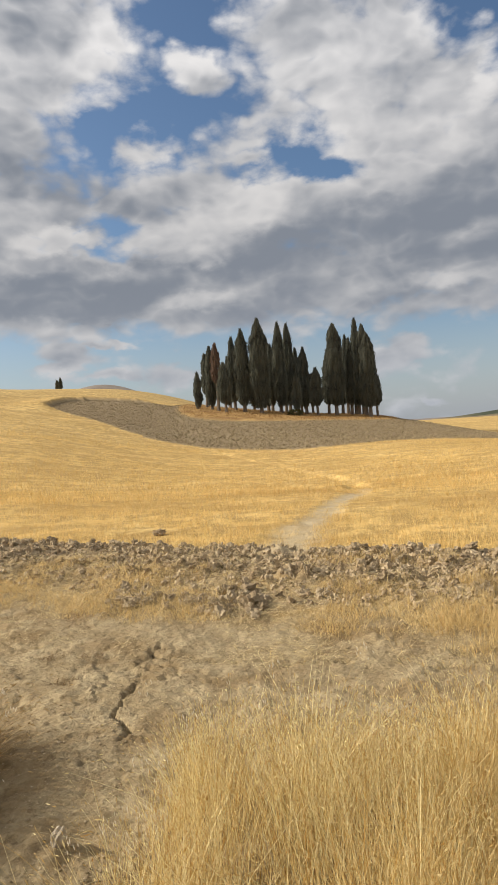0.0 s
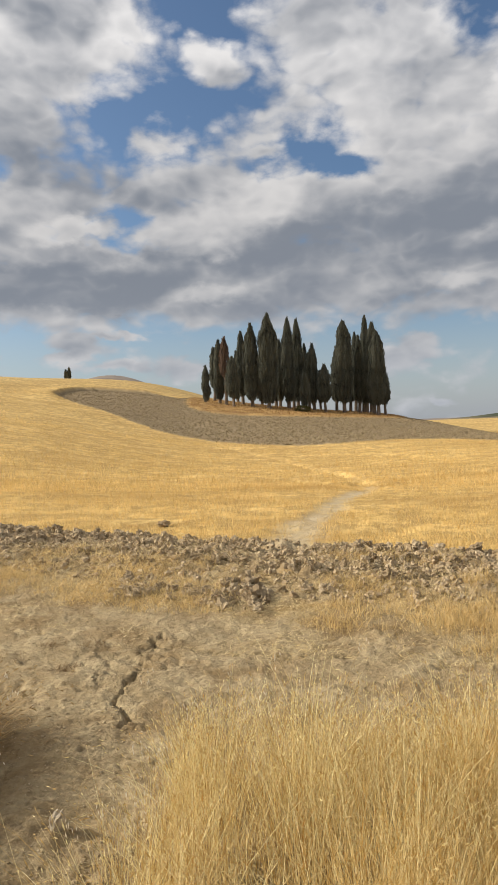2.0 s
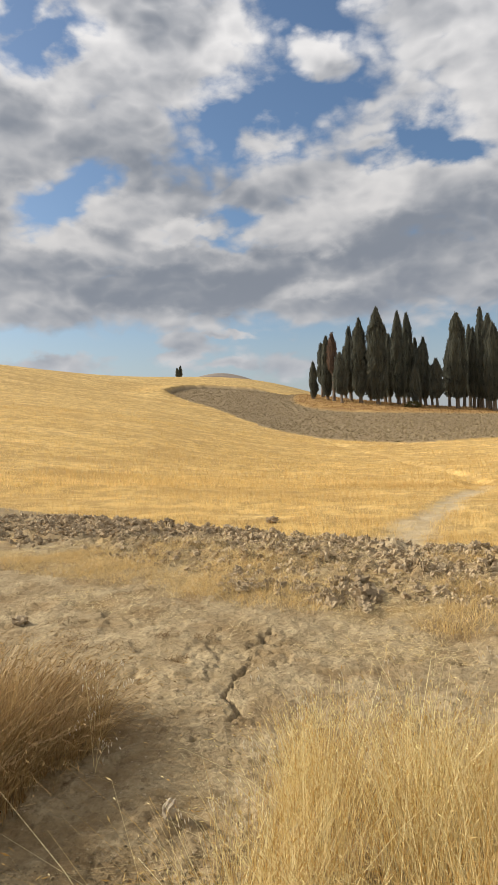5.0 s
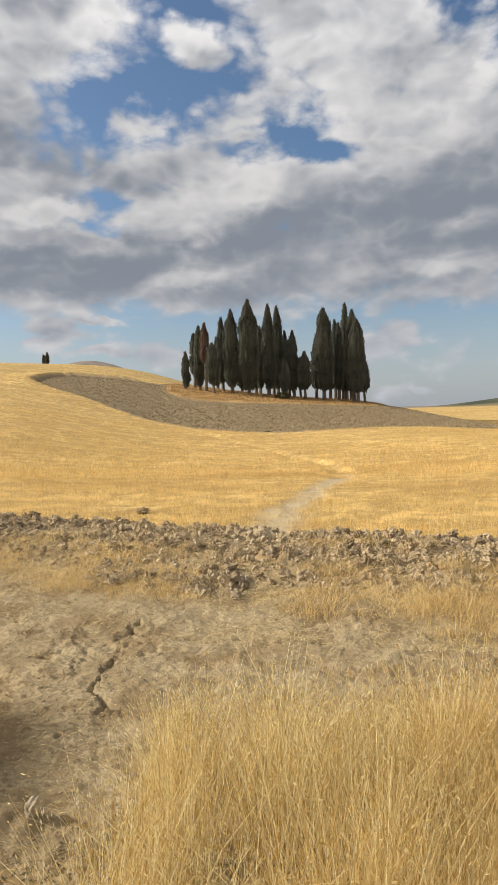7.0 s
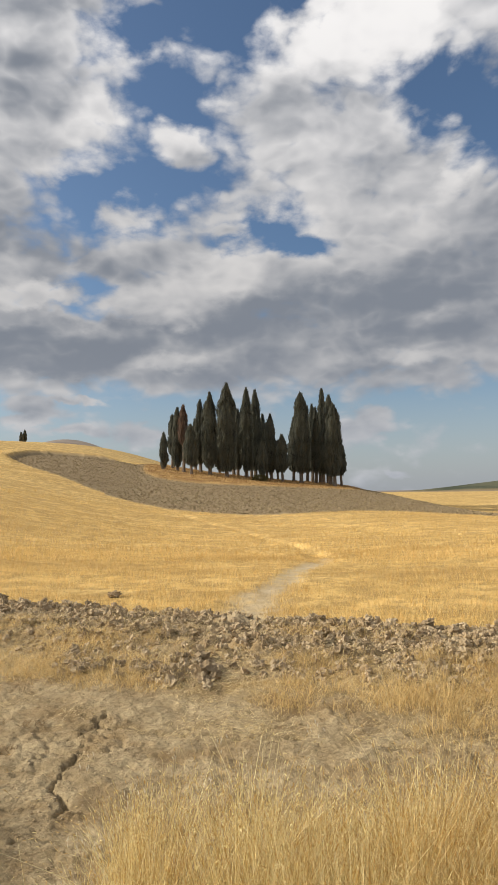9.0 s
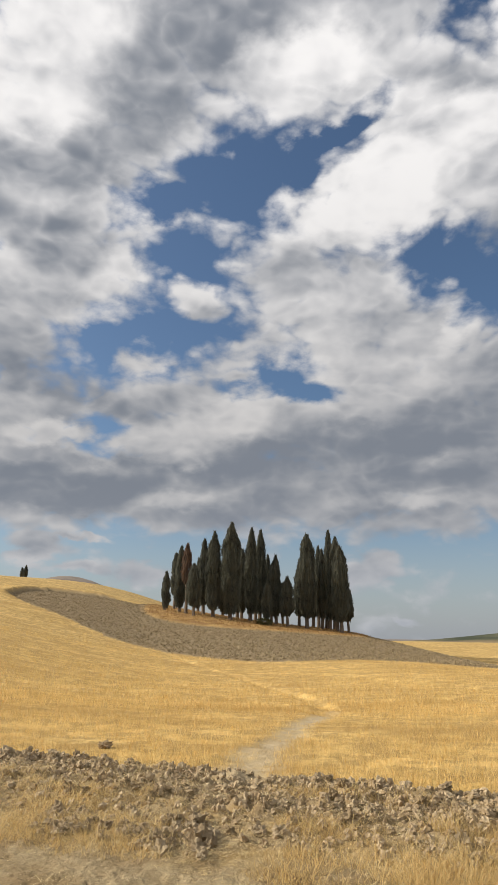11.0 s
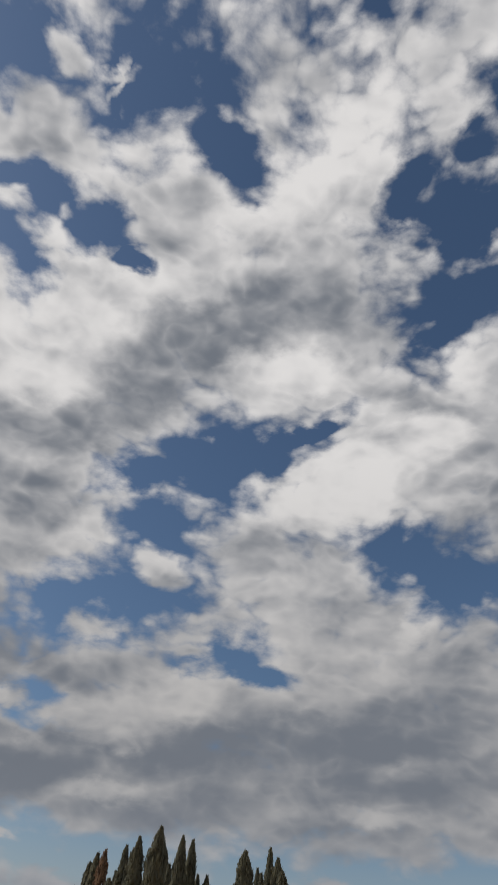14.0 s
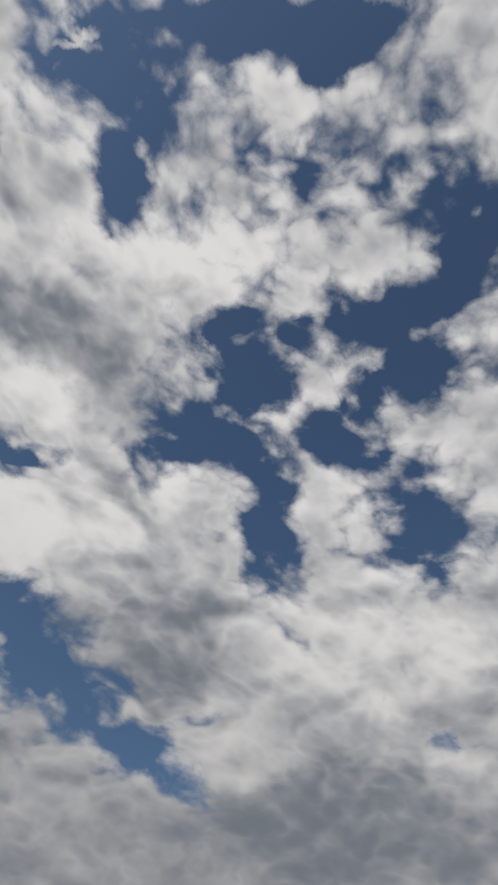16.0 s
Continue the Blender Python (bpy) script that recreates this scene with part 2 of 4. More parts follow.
ragged = wv("MULTIPLY_ADD", bend, (0.05, 0.05, 0.05), low)
fluff = heaps(ragged)
fray = wm("SUBTRACT", wnoise(ragged, 13.0, 6.0, 0.56).outputs["Fac"], 0.5)
deck = wm("SUBTRACT", 0.50, fields["gap"])
deck = wm("SUBTRACT", deck, wm("MULTIPLY", wsmooth(rise, 0.19, 0.12), 0.70))
body = wm("MAXIMUM", deck, wm("SUBTRACT", fields["heap"], 0.47))
body = wm("ADD", body, fields["thin"])
cover = wm("MULTIPLY_ADD", fluff, 1.15, body)
cover = wm("MULTIPLY_ADD", fray, 1.15, cover)
dens = wm("POWER", wsmooth(cover, -0.20, 0.28), 0.85)
core = wsmooth(cover, 0.1, 0.75)
relief_big = wm("SUBTRACT", fluff, heaps(wv("ADD", ragged, (sx * 0.012, sy * 0.012, 0.03))))
soft_a = wnoise(low, 7.0, 3.0, 0.5).outputs["Fac"]
soft_b = wnoise(wv("ADD", low, (sx * 0.03, sy * 0.03, 0.06)), 7.0, 3.0, 0.5).outputs["Fac"]
lit = wm("MULTIPLY_ADD", wm("MAXIMUM", wm("MINIMUM", fields["tone"], 1.2), -1.0), 0.40, 0.66)
lit = wm("MULTIPLY_ADD", relief_big, 1.3, lit)
lit = wm("MULTIPLY_ADD", wm("SUBTRACT", soft_a, soft_b), 0.8, lit)
lit = wm("MULTIPLY_ADD", core, -0.24, lit)
lit = wm("MULTIPLY_ADD", fray, 0.22, lit)
lit = wm("MULTIPLY_ADD", wsmooth(rise, 0.62, 0.22), -0.17, lit)
shade = wsmooth(lit, -0.15, 1.15)
crest = wv("SCALE", (0.88, 0.86, 0.85), scale=wm("MULTIPLY_ADD", wsmooth(rise, 0.25, 0.72), 0.36, 0.64))
cloud = wmix(shade, (0.195, 0.216, 0.254, 1), crest)
blue = wn("ShaderNodeMix", data_type="RGBA")
blue.blend_type = "MULTIPLY"
blue.inputs["Factor"].default_value = 1.0
WL.new(sky.outputs[0], blue.inputs[6])
blue.inputs[7].default_value = (SKYK * 0.88, SKYK * 0.98, SKYK * 1.06, 1)
haze = wmix(wm("MULTIPLY", wsmooth(rise, 0.22, -0.02), 0.6), wmix(dens, blue.outputs[2], cloud), (0.45, 0.475, 0.52, 1))
back = wn("ShaderNodeBackground")
WL.new(haze, back.inputs["Color"])
back.inputs["Strength"].default_value = 1.0
outw = wn("ShaderNodeOutputWorld")
WL.new(back.outputs[0], outw.inputs[0])

# ---- materials ----
def material(name, rough=0.9):
    m = bpy.data.materials.new(name)
    m.use_nodes = True
    b = m.node_tree.nodes["Principled BSDF"]
    b.inputs["Roughness"].default_value = rough
    b.inputs["Specular IOR Level"].default_value = 0.2
    return m, m.node_tree.nodes, m.node_tree.links, b


def feed(links, sock, v):
    if isinstance(v, bpy.types.NodeSocket):
        links.new(v, sock)
    else:
        sock.default_value = v


def mixc(nodes, links, f, a, b, blend="MIX"):
    n = nodes.new("ShaderNodeMix")
    n.data_type, n.blend_type = "RGBA", blend
    feed(links, n.inputs[0], f), feed(links, n.inputs[6], a), feed(links, n.inputs[7], b)
    return n.outputs[2]


def tex(nodes, links, scale, detail=4.0, rough=0.55, stretch=None, coord="Object"):
    c = nodes.new("ShaderNodeTexCoord").outputs[coord]
    if stretch:
        mp = nodes.new("ShaderNodeMapping")
        mp.inputs["Scale"].default_value = stretch
        links.new(c, mp.inputs[0])
        c = mp.outputs[0]
    n = nodes.new("ShaderNodeTexNoise")
    links.new(c, n.inputs["Vector"])
    n.inputs["Scale"].default_value, n.inputs["Detail"].default_value, n.inputs["Roughness"].default_value = scale, detail, rough
    return n.outputs["Fac"]


def ramp(nodes, links, v, a, b, lo=0.0, hi=1.0):
    n = nodes.new("ShaderNodeMapRange")
    n.interpolation_type = "SMOOTHSTEP"
    feed(links, n.inputs[0], v)
    for i, x in zip((1, 2, 3, 4), (a, b, lo, hi)):
        n.inputs[i].default_value = x
    return n.outputs[0]


def bump(nodes, links, b, height, dist, strength=1.0):
    n = nodes.new("ShaderNodeBump")
    n.inputs["Distance"].default_value, n.inputs["Strength"].default_value = dist, strength
    links.new(height, n.inputs["Height"])
    links.new(n.outputs[0], b.inputs["Normal"])


def island(nodes):
    return nodes.new("ShaderNodeNewGeometry").outputs["Random Per Island"]


def rgb(r, g, b):
    return (r, g, b, 1.0)


def ground_material():
    m, N, L, b = material("earth", 0.95)
    zone = N.new("ShaderNodeAttribute")
    zone.attribute_name = "zone"
    sep = N.new("ShaderNodeSeparateColor")
    L.new(zone.outputs["Color"], sep.inputs[0])
    big, mid, fine = tex(N, L, 0.35, 3), tex(N, L, 3.0, 5, 0.6), tex(N, L, 34.0, 6, 0.7)
    clay = mixc(N, L, ramp(N, L, mid, 0.3, 0.7), rgb(0.34, 0.255, 0.138), rgb(0.53, 0.42, 0.25))
    clay = mixc(N, L, ramp(N, L, fine, 0.38, 0.62), mixc(N, L, 0.35, clay, rgb(0.16, 0.115, 0.06)), clay)
    clay = mixc(N, L, ramp(N, L, tex(N, L, 1.1, 6, 0.68), 0.45, 0.64, 0.0, 0.75), clay, rgb(0.25, 0.165, 0.075))
    clay = mixc(N, L, ramp(N, L, tex(N, L, 14.0, 7, 0.75), 0.52, 0.64, 0.0, 0.6), clay, rgb(0.17, 0.115, 0.06))
    streak = tex(N, L, 0.09, 6, 0.6, (1.0, 3.2, 1.0))
    straw = mixc(N, L, ramp(N, L, streak, 0.35, 0.65), rgb(0.61, 0.41, 0.14), rgb(0.79, 0.555, 0.215))
    tuft = tex(N, L, 1.3, 8, 0.72, (1.0, 1.0, 0.4))
    straw = mixc(N, L, ramp(N, L, tuft, 0.42, 0.60), mixc(N, L, 0.65, straw, rgb(0.30, 0.19, 0.07)), straw)
    straw = mixc(N, L, ramp(N, L, tex(N, L, 0.16, 5, 0.62, (1.0, 2.6, 1.0)), 0.46, 0.62, 0.0, 0.6), straw, rgb(0.44, 0.285, 0.10))
    lumps = tex(N, L, 2.2, 7, 0.7)
    soil = mixc(N, L, ramp(N, L, lumps, 0.35, 0.65), rgb(0.19, 0.137, 0.074), rgb(0.33, 0.245, 0.14))
    soil = mixc(N, L, ramp(N, L, tex(N, L, 0.05, 3), 0.42, 0.6), soil, mixc(N, L, 0.4, soil, rgb(0.27, 0.21, 0.125)))
    col = mixc(N, L, sep.outputs[0], clay, straw)
    col = mixc(N, L, sep.outputs[1], col, soil)
    dust = mixc(N, L, ramp(N, L, mid, 0.3, 0.7), rgb(0.42, 0.335, 0.21), rgb(0.53, 0.43, 0.28))
    col = mixc(N, L, sep.outputs[2], col, dust)
    far = N.new("ShaderNodeAttribute")
    far.attribute_name = "far"
    sep2 = N.new("ShaderNodeSeparateColor")
    L.new(far.outputs["Color"], sep2.inputs[0])
    wood = mixc(N, L, ramp(N, L, tex(N, L, 0.02, 6, 0.6), 0.4, 0.6), rgb(0.05, 0.06, 0.035), rgb(0.10, 0.10, 0.06))
    fallow = mixc(N, L, ramp(N, L, tex(N, L, 0.015, 5, 0.6), 0.4, 0.6), rgb(0.19, 0.16, 0.135), rgb(0.27, 0.225, 0.185))
    col = mixc(N, L, sep2.outputs[0], col, wood)
    col = mixc(N, L, sep2.outputs[1], col, fallow)
    drygrass = mixc(N, L, ramp(N, L, tex(N, L, 0.5, 5, 0.6), 0.35, 0.65), rgb(0.30, 0.175, 0.07), rgb(0.50, 0.32, 0.12))
    col = mixc(N, L, sep2.outputs[2], col, drygrass)
    L.new(col, b.inputs["Base Color"])
    add = N.new("ShaderNodeMath")
    add.operation = "MULTIPLY_ADD"
    L.new(fine, add.inputs[0])
    add.inputs[1].default_value = 0.35
    L.new(mid, add.inputs[2])
    bump(N, L, b, add.outputs[0], 0.07, 1.0)
    return m


def straw_material(name, dark, light, rough=0.6, lift=0.35, drift=0.0):
    m, N, L, b = material(name, rough)
    c = mixc(N, L, ramp(N, L, island(N), 0.0, 1.0), rgb(*dark), rgb(*light))
    c = mixc(N, L, ramp(N, L, tex(N, L, 0.9, 4), 0.35, 0.65, 0.0, 0.45), c, rgb(*dark))
    if drift:
        c = mixc(N, L, ramp(N, L, tex(N, L, 0.16, 5, 0.62, (1.0, 2.6, 1.0)), 0.46, 0.62, 0.0, drift), c, rgb(dark[0] * 0.8, dark[1] * 0.74, dark[2] * 0.7))
    L.new(c, b.inputs["Base Color"])
    b.inputs["Specular IOR Level"].default_value = 0.35
    t = N.new("ShaderNodeBsdfTranslucent")
    L.new(c, t.inputs[0])
    x = N.new("ShaderNodeMixShader")
    x.inputs[0].default_value = lift
    L.new(b.outputs[0], x.inputs[1]), L.new(t.outputs[0], x.inputs[2])
    L.new(x.outputs[0], N["Material Output"].inputs[0])
    return m


def clod_material(name, dark, light):
    m, N, L, b = material(name, 0.95)
    info = N.new("ShaderNodeObjectInfo").outputs["Random"]
    r = N.new("ShaderNodeMath")
    r.operation = "ADD"
    L.new(info, r.inputs[0]), L.new(island(N), r.inputs[1])
    fr = N.new("ShaderNodeMath")
    fr.operation = "FRACT"
    L.new(r.outputs[0], fr.inputs[0])
    c = mixc(N, L, fr.outputs[0], rgb(*dark), rgb(*light))
    c = mixc(N, L, ramp(N, L, tex(N, L, 18.0, 6, 0.65), 0.35, 0.65), mixc(N, L, 0.3, c, rgb(0.16, 0.12, 0.075)), c)
    L.new(c, b.inputs["Base Color"])
    bump(N, L, b, tex(N, L, 45.0, 6, 0.7), 0.02, 0.8)
    return m


def leaf_material(name, dark, light):
    m, N, L, b = material(name, 0.75)
    c = mixc(N, L, island(N), rgb(*dark), rgb(*light))
    c = mixc(N, L, ramp(N, L, tex(N, L, 0.6, 3), 0.35, 0.65), c, rgb(*light))
    L.new(c, b.inputs["Base Color"])
    t = N.new("ShaderNodeBsdfTranslucent")
    L.new(c, t.inputs[0])
    x = N.new("ShaderNodeMixShader")
    x.inputs[0].default_value = 0.35
    L.new(b.outputs[0], x.inputs[1]), L.new(t.outputs[0], x.inputs[2])
    L.new(x.outputs[0], N["Material Output"].inputs[0])
    return m


def bark_material():
    m, N, L, b = material("cypress_bark", 0.95)
    t = tex(N, L, 9.0, 5, 0.65, (1, 1, 0.15))
    L.new(mixc(N, L, ramp(N, L, t, 0.3, 0.7), rgb(0.10, 0.075, 0.055), rgb(0.26, 0.21, 0.16)), b.inputs["Base Color"])
    bump(N, L, b, t, 0.03)
    return m


def stone_material():
    m, N, L, b = material("pale_stone", 0.85)
    t = tex(N, L, 25.0, 5, 0.6)
    L.new(mixc(N, L, ramp(N, L, t, 0.3, 0.7), rgb(0.34, 0.28, 0.20), rgb(0.52, 0.45, 0.34)), b.inputs["Base Color"])
    bump(N, L, b, t, 0.01)
    return m


EARTH, BARK, STONE = ground_material(), bark_material(), stone_material()
CLOD = clod_material("dry_clay_clod", (0.36, 0.265, 0.155), (0.60, 0.475, 0.31))
TILTH = clod_material("ploughed_clod", (0.22, 0.165, 0.09), (0.40, 0.31, 0.18))
STUBBLE = straw_material("stubble", (0.64, 0.44, 0.155), (0.92, 0.69, 0.31), 0.6, 0.35, 0.6)
OATS = straw_material("ripe_oat_straw", (0.48, 0.295, 0.08), (1.0, 0.91, 0.53), 0.6, 0.27)
RUSSET = straw_material("russet_dry_grass", (0.21, 0.125, 0.045), (0.78, 0.55, 0.24), 0.6, 0.2)
KNOLL = straw_material("knoll_dry_grass", (0.30, 0.165, 0.06), (0.52, 0.34, 0.13))
VERGE = straw_material("verge_dry_grass", (0.52, 0.36, 0.14), (0.90, 0.70, 0.35))
LITTER = straw_material("straw_litter", (0.50, 0.36, 0.15), (0.92, 0.76, 0.44), 0.7, 0.15)
LEAF = leaf_material("cypress_leaf", (0.08, 0.086, 0.07), (0.20, 0.203, 0.162))
DEAD = leaf_material("withered_cypress_leaf", (0.15, 0.105, 0.082), (0.26, 0.185, 0.14))
SAGE = leaf_material("shrub_leaf", (0.05, 0.055, 0.02), (0.14, 0.13, 0.055))

# ---- shape of the land ----
rng = np.random.default_rng(7)


def lattice(ix, iy, seed):
    n = (ix.astype(np.int64) * 374761393 + iy.astype(np.int64) * 668265263 + seed * 974711) & 0x7FFFFFFF
    n = ((n ^ (n >> 13)) * 1274126177) & 0x7FFFFFFF
    return ((n ^ (n >> 16)) & 0xFFFF) / 65535.0


def value_noise(x, y, seed=0):
    x, y = np.asarray(x, float), np.asarray(y, float)
    ix, iy = np.floor(x), np.floor(y)
    fx, fy = x - ix, y - iy
    fx, fy = fx * fx * (3 - 2 * fx), fy * fy * (3 - 2 * fy)
    a, b = lattice(ix, iy, seed), lattice(ix + 1, iy, seed)
    c, d = lattice(ix, iy + 1, seed), lattice(ix + 1, iy + 1, seed)
    return (a * (1 - fx) + b * fx) * (1 - fy) + (c * (1 - fx) + d * fx) * fy


def fbm(x, y, octaves=4, seed=0):
    v, w, s = 0.0, 0.5, 1.0
    for k in range(octaves):
        v = v + w * (value_noise(x * s + 17.3 * k, y * s - 9.1 * k, seed + k) - 0.5)
        w, s = w * 0.55, s * 2.03
    return v


def smooth(a, b, v):
    s = np.clip((v - a) / (b - a), 0, 1)
    return s * s * (3 - 2 * s)


# broad swells of the land: centre, rise, half-widths
SWELLS = [
    (-67.91, 96.97, 12.52, 62.58, 46.5),
    (4.33, 81.65, 3.16, 13.22, 55.86),
    (21.53, 101.29, 7.59, 17.4, 49.37),
    (-26.86, 57.83, 12.81, 44.36, 46.61),
    (0.63, 38.53, -1.97, 11.99, 26.24),
    (-18.99, 203.84, -22.12, 212.4, 51.74),
    (59.91, 200.79, 15.92, 109.54, 39.86),
    (-0.95, 88.8, -16.25, 42.17, 54.09),
    (-33.9, 178.04, 12.5, 36.37, 116.14),
    (-9.34, 107.98, 9.28, 23.27, 39.42),
    (-39.36, 90.81, -14.69, 43.62, 75.76),
    (-140.54, 207.55, 39.26, 127.91, 90.1),
    (-125.0, 205.0, -5.0, 45.0, 60.0),
]
# hills far behind: centre, rise, half-widths
FAR_HILLS = [(-440, 610, 94, 185, 110), (-150, 690, 57.5, 85, 70), (-30, 760, 18, 160, 80), (480, 860, 21, 190, 120), (900, 900, 30, 300, 150)]


def swell(rows, x, y):
    z = 0 * x
    for cx, cy, rise_, wx, wy in rows:
        z = z + rise_ * np.exp(-((x - cx) / wx) ** 2 - ((y - cy) / wy) ** 2)
    return z


def broad(x, y):
    x, y = np.asarray(x, float), np.asarray(y, float)
    return swell(SWELLS, x, y) + swell(FAR_HILLS, x, y) - 7.0 * smooth(330, 700, np.hypot(x, y))


def near_line(pts, x, y):
    """Distance to a line of points."""
    best = np.full(np.shape(x), 1e9)
    for (ax, ay), (bx, by) in zip(pts, pts[1:]):
        dx, dy = bx - ax, by - ay
        s = np.clip(((x - ax) * dx + (y - ay) * dy) / (dx * dx + dy * dy), 0, 1)
        best = np.minimum(best, np.hypot(x - ax - s * dx, y - ay - s * dy))
    return best


def inside(poly, x, y):
    hit = np.zeros(np.shape(x), bool)
    for (ax, ay), (bx, by) in zip(poly, poly[1:] + poly[:1]):
        cross = (ay > y) != (by > y)
        hit ^= cross & (x < (bx - ax) * (y - ay) / (by - ay + 1e-12) + ax)
    return hit


def polar(az, d):
    return d * math.sin(radians(az)), d * math.cos(radians(az))


# ploughed land round the grove: its near edge, then its far edge
PLOUGH = [polar(*p) for p in (
    (-17.1, 105), (-11.6, 85), (-6.9, 68), (-3.5, 61), (-0.6, 58), (2.5, 56), (5.3, 55), (7.8, 56), (10.2, 58), (15.4, 64), (20.8, 64), (34, 62),
    (34, 88), (20.8, 95), (18.2, 105), (15.5, 111), (12.7, 125), (8, 136), (1, 138), (-4, 130), (-6.7, 115), (-8.5, 119), (-10.1, 122), (-12.9, 124), (-14.6, 122), (-15.7, 118))]
BANK = [polar(*p) for p in ((-17.1, 105), (-16.4, 112), (-15.7, 118), (-14.6, 122), (-12.9, 124), (-10.1, 122))]
GROVE = (6.8, 114.0, 17.6, 16.5)
FOOTPATH = [(0.35, 7.2), (0.45, 9.0), (0.75, 10.9), (1.35, 13.2), (2.2, 15.8), (3.3, 19.0)]
CRACKS = [
    ([(-0.80, 5.14), (-0.86, 4.83), (-0.89, 4.50), (-0.87, 4.30), (-0.92, 3.99), (-0.88, 3.77), (-0.75, 3.60), (-0.79, 3.49), (-0.86, 3.36), (-0.93, 3.25)], 0.021, 0.075),
    ([(-0.95, 4.85), (-0.86, 4.83), (-0.69, 4.80), (-0.50, 4.74), (-0.27, 4.66), (0.2, 4.5), (0.6, 4.45)], 0.018, 0.04),
    ([(-0.89, 4.50), (-1.05, 4.30), (-1.23, 4.13), (-1.54, 4.0)], 0.018, 0.04),
    ([(-0.69, 5.2), (-0.69, 4.8), (-0.62, 4.5)], 0.012, 0.018),
    ([(-0.79, 3.49), (-0.62, 3.33), (-0.66, 3.1)], 0.010, 0.015)]


RUTS = [[(-3.9, 59.6), (1.6, 42.0), (3.3, 26.6), (3.3, 19.5)], [(3.2, 51.0), (7.8, 40.0), (10.1, 30.2), (11.1, 25.0)],
        [(-6.0, 25.7), (-2.8, 26.1), (0.9, 23.6), (3.2, 17.5)], [(7.5, 22.4), (8.3, 18.8)]]


def ruts(x, y):
    """1 along the wheel ruts that cross the stubble."""
    best = np.full(np.shape(x), 1e9)
    for line in RUTS:
        best = np.minimum(best, near_line(line, x, y))
    return smooth(0.45, 0.1, best + 0.5 * fbm(x * 0.8, y * 0.8, 3, 77))


def furrow(x, y):
    """Metres behind (+) or before (-) the far edge of the strip of turned clods."""
    return (y + 0.44 * x - 9.03) / 1.092 + 0.35 * fbm(x * 0.9, y * 0.9, 3, 5)


def zones(x, y):
    r = np.hypot(x, y)
    u = furrow(x, y)
    wob = 1.6 * fbm(x * 0.25, y * 0.25, 4, 31) + 0.5 * fbm(x * 1.1, y * 1.1, 3, 33)
    field = smooth(-0.10, 0.12, u)
    plough = inside(PLOUGH, x + wob * 0.6, y + wob * 0.6).astype(float)
    grove = smooth(1.08, 0.98, (np.abs((x - GROVE[0]) / GROVE[2]) ** 3 + np.abs((y - GROVE[1] + 3.4 * smooth(13, 2, x) * smooth(-14, -9, x)) / GROVE[3]) ** 3) ** (1 / 3) + 0.03 * wob)
    plough = plough * (1 - grove)
    path = smooth(0.80, 0.12, near_line(FOOTPATH, x, y) * (1 + 0.12 * np.maximum(r - 9, 0)) + 0.9 * fbm(x * 1.7, y * 1.7, 5, 41)) * (0.74 + 0.9 * fbm(x * 5, y * 5, 4, 43))
    path = path * smooth(20.5, 17.0, r) * smooth(7.0, 7.6, r)
    return field * (1 - plough), plough, path, grove


def relief(x, y):
    """Fine shape of the ground, on top of the broad land."""
    r = np.hypot(x, y)
    field, plough, path, grove = zones(x, y)
    u = furrow(x, y)
    z = 0.05 * fbm(x * 0.8, y * 0.8, 3, 3) * smooth(0, 3, r)
    side = np.degrees(np.arctan2(x, y))
    near = smooth(16, 9, r) * smooth(-48, -44, side) * smooth(38, 34, side) * smooth(0.9, 1.5, r)
    z = z + near * (0.055 * fbm(x * 3.1, y * 3.1, 5, 8) + 0.065 * np.abs(fbm(x * 8, y * 11, 5, 9)) + 0.015 * fbm(x * 24, y * 24, 3, 19) - 0.05 * smooth(0.035, 0.0, np.abs(fbm(x * 2.2, y * 2.2, 4, 57))) * smooth(-0.05, 0.1, fbm(x * 1.1, y * 1.1, 2, 58)) * 0.4)
    turned = smooth(-2.6, -1.5, u) * smooth(0.15, -0.15, u)
    z = z + near * turned * (0.03 + 0.24 * np.abs(fbm(x * 2.6, y * 2.6, 4, 12)) + 0.20 * fbm(x * 7, y * 7, 4, 13))
    for pts, wide, deep in CRACKS:
        d = near_line(pts, x + 0.16 * fbm(x * 7, y * 7, 4, 50), y + 0.16 * fbm(x * 7, y * 7, 4, 51))
        z = z - deep * smooth(wide * np.maximum(0.05, 0.8 + 5.0 * fbm(x * 5, y * 5, 3, 55)), 0.0, d)
    z = z + plough * (0.08 + 0.24 * np.abs(fbm(x * 1.5, y * 1.5, 4, 15))) + 0.25 * grove + field * smooth(40, 80, r) * 0.12 * fbm(x * 0.5, y * 0.5, 4, 16)
    lip = smooth(7.0, 0.3, near_line(BANK, x, y)) * (1 - plough) * (r > 90)
    z = z + field * (0.06 * fbm(x * 1.6, y * 1.6, 3, 78) * smooth(8, 12, r) - 0.10 * ruts(x, y) * (r < 80))
    return z - 0.04 * path + 0.75 * lip


def land(x, y):
    x, y = np.asarray(x, float), np.asarray(y, float)
    return broad(x, y) + relief(x, y)


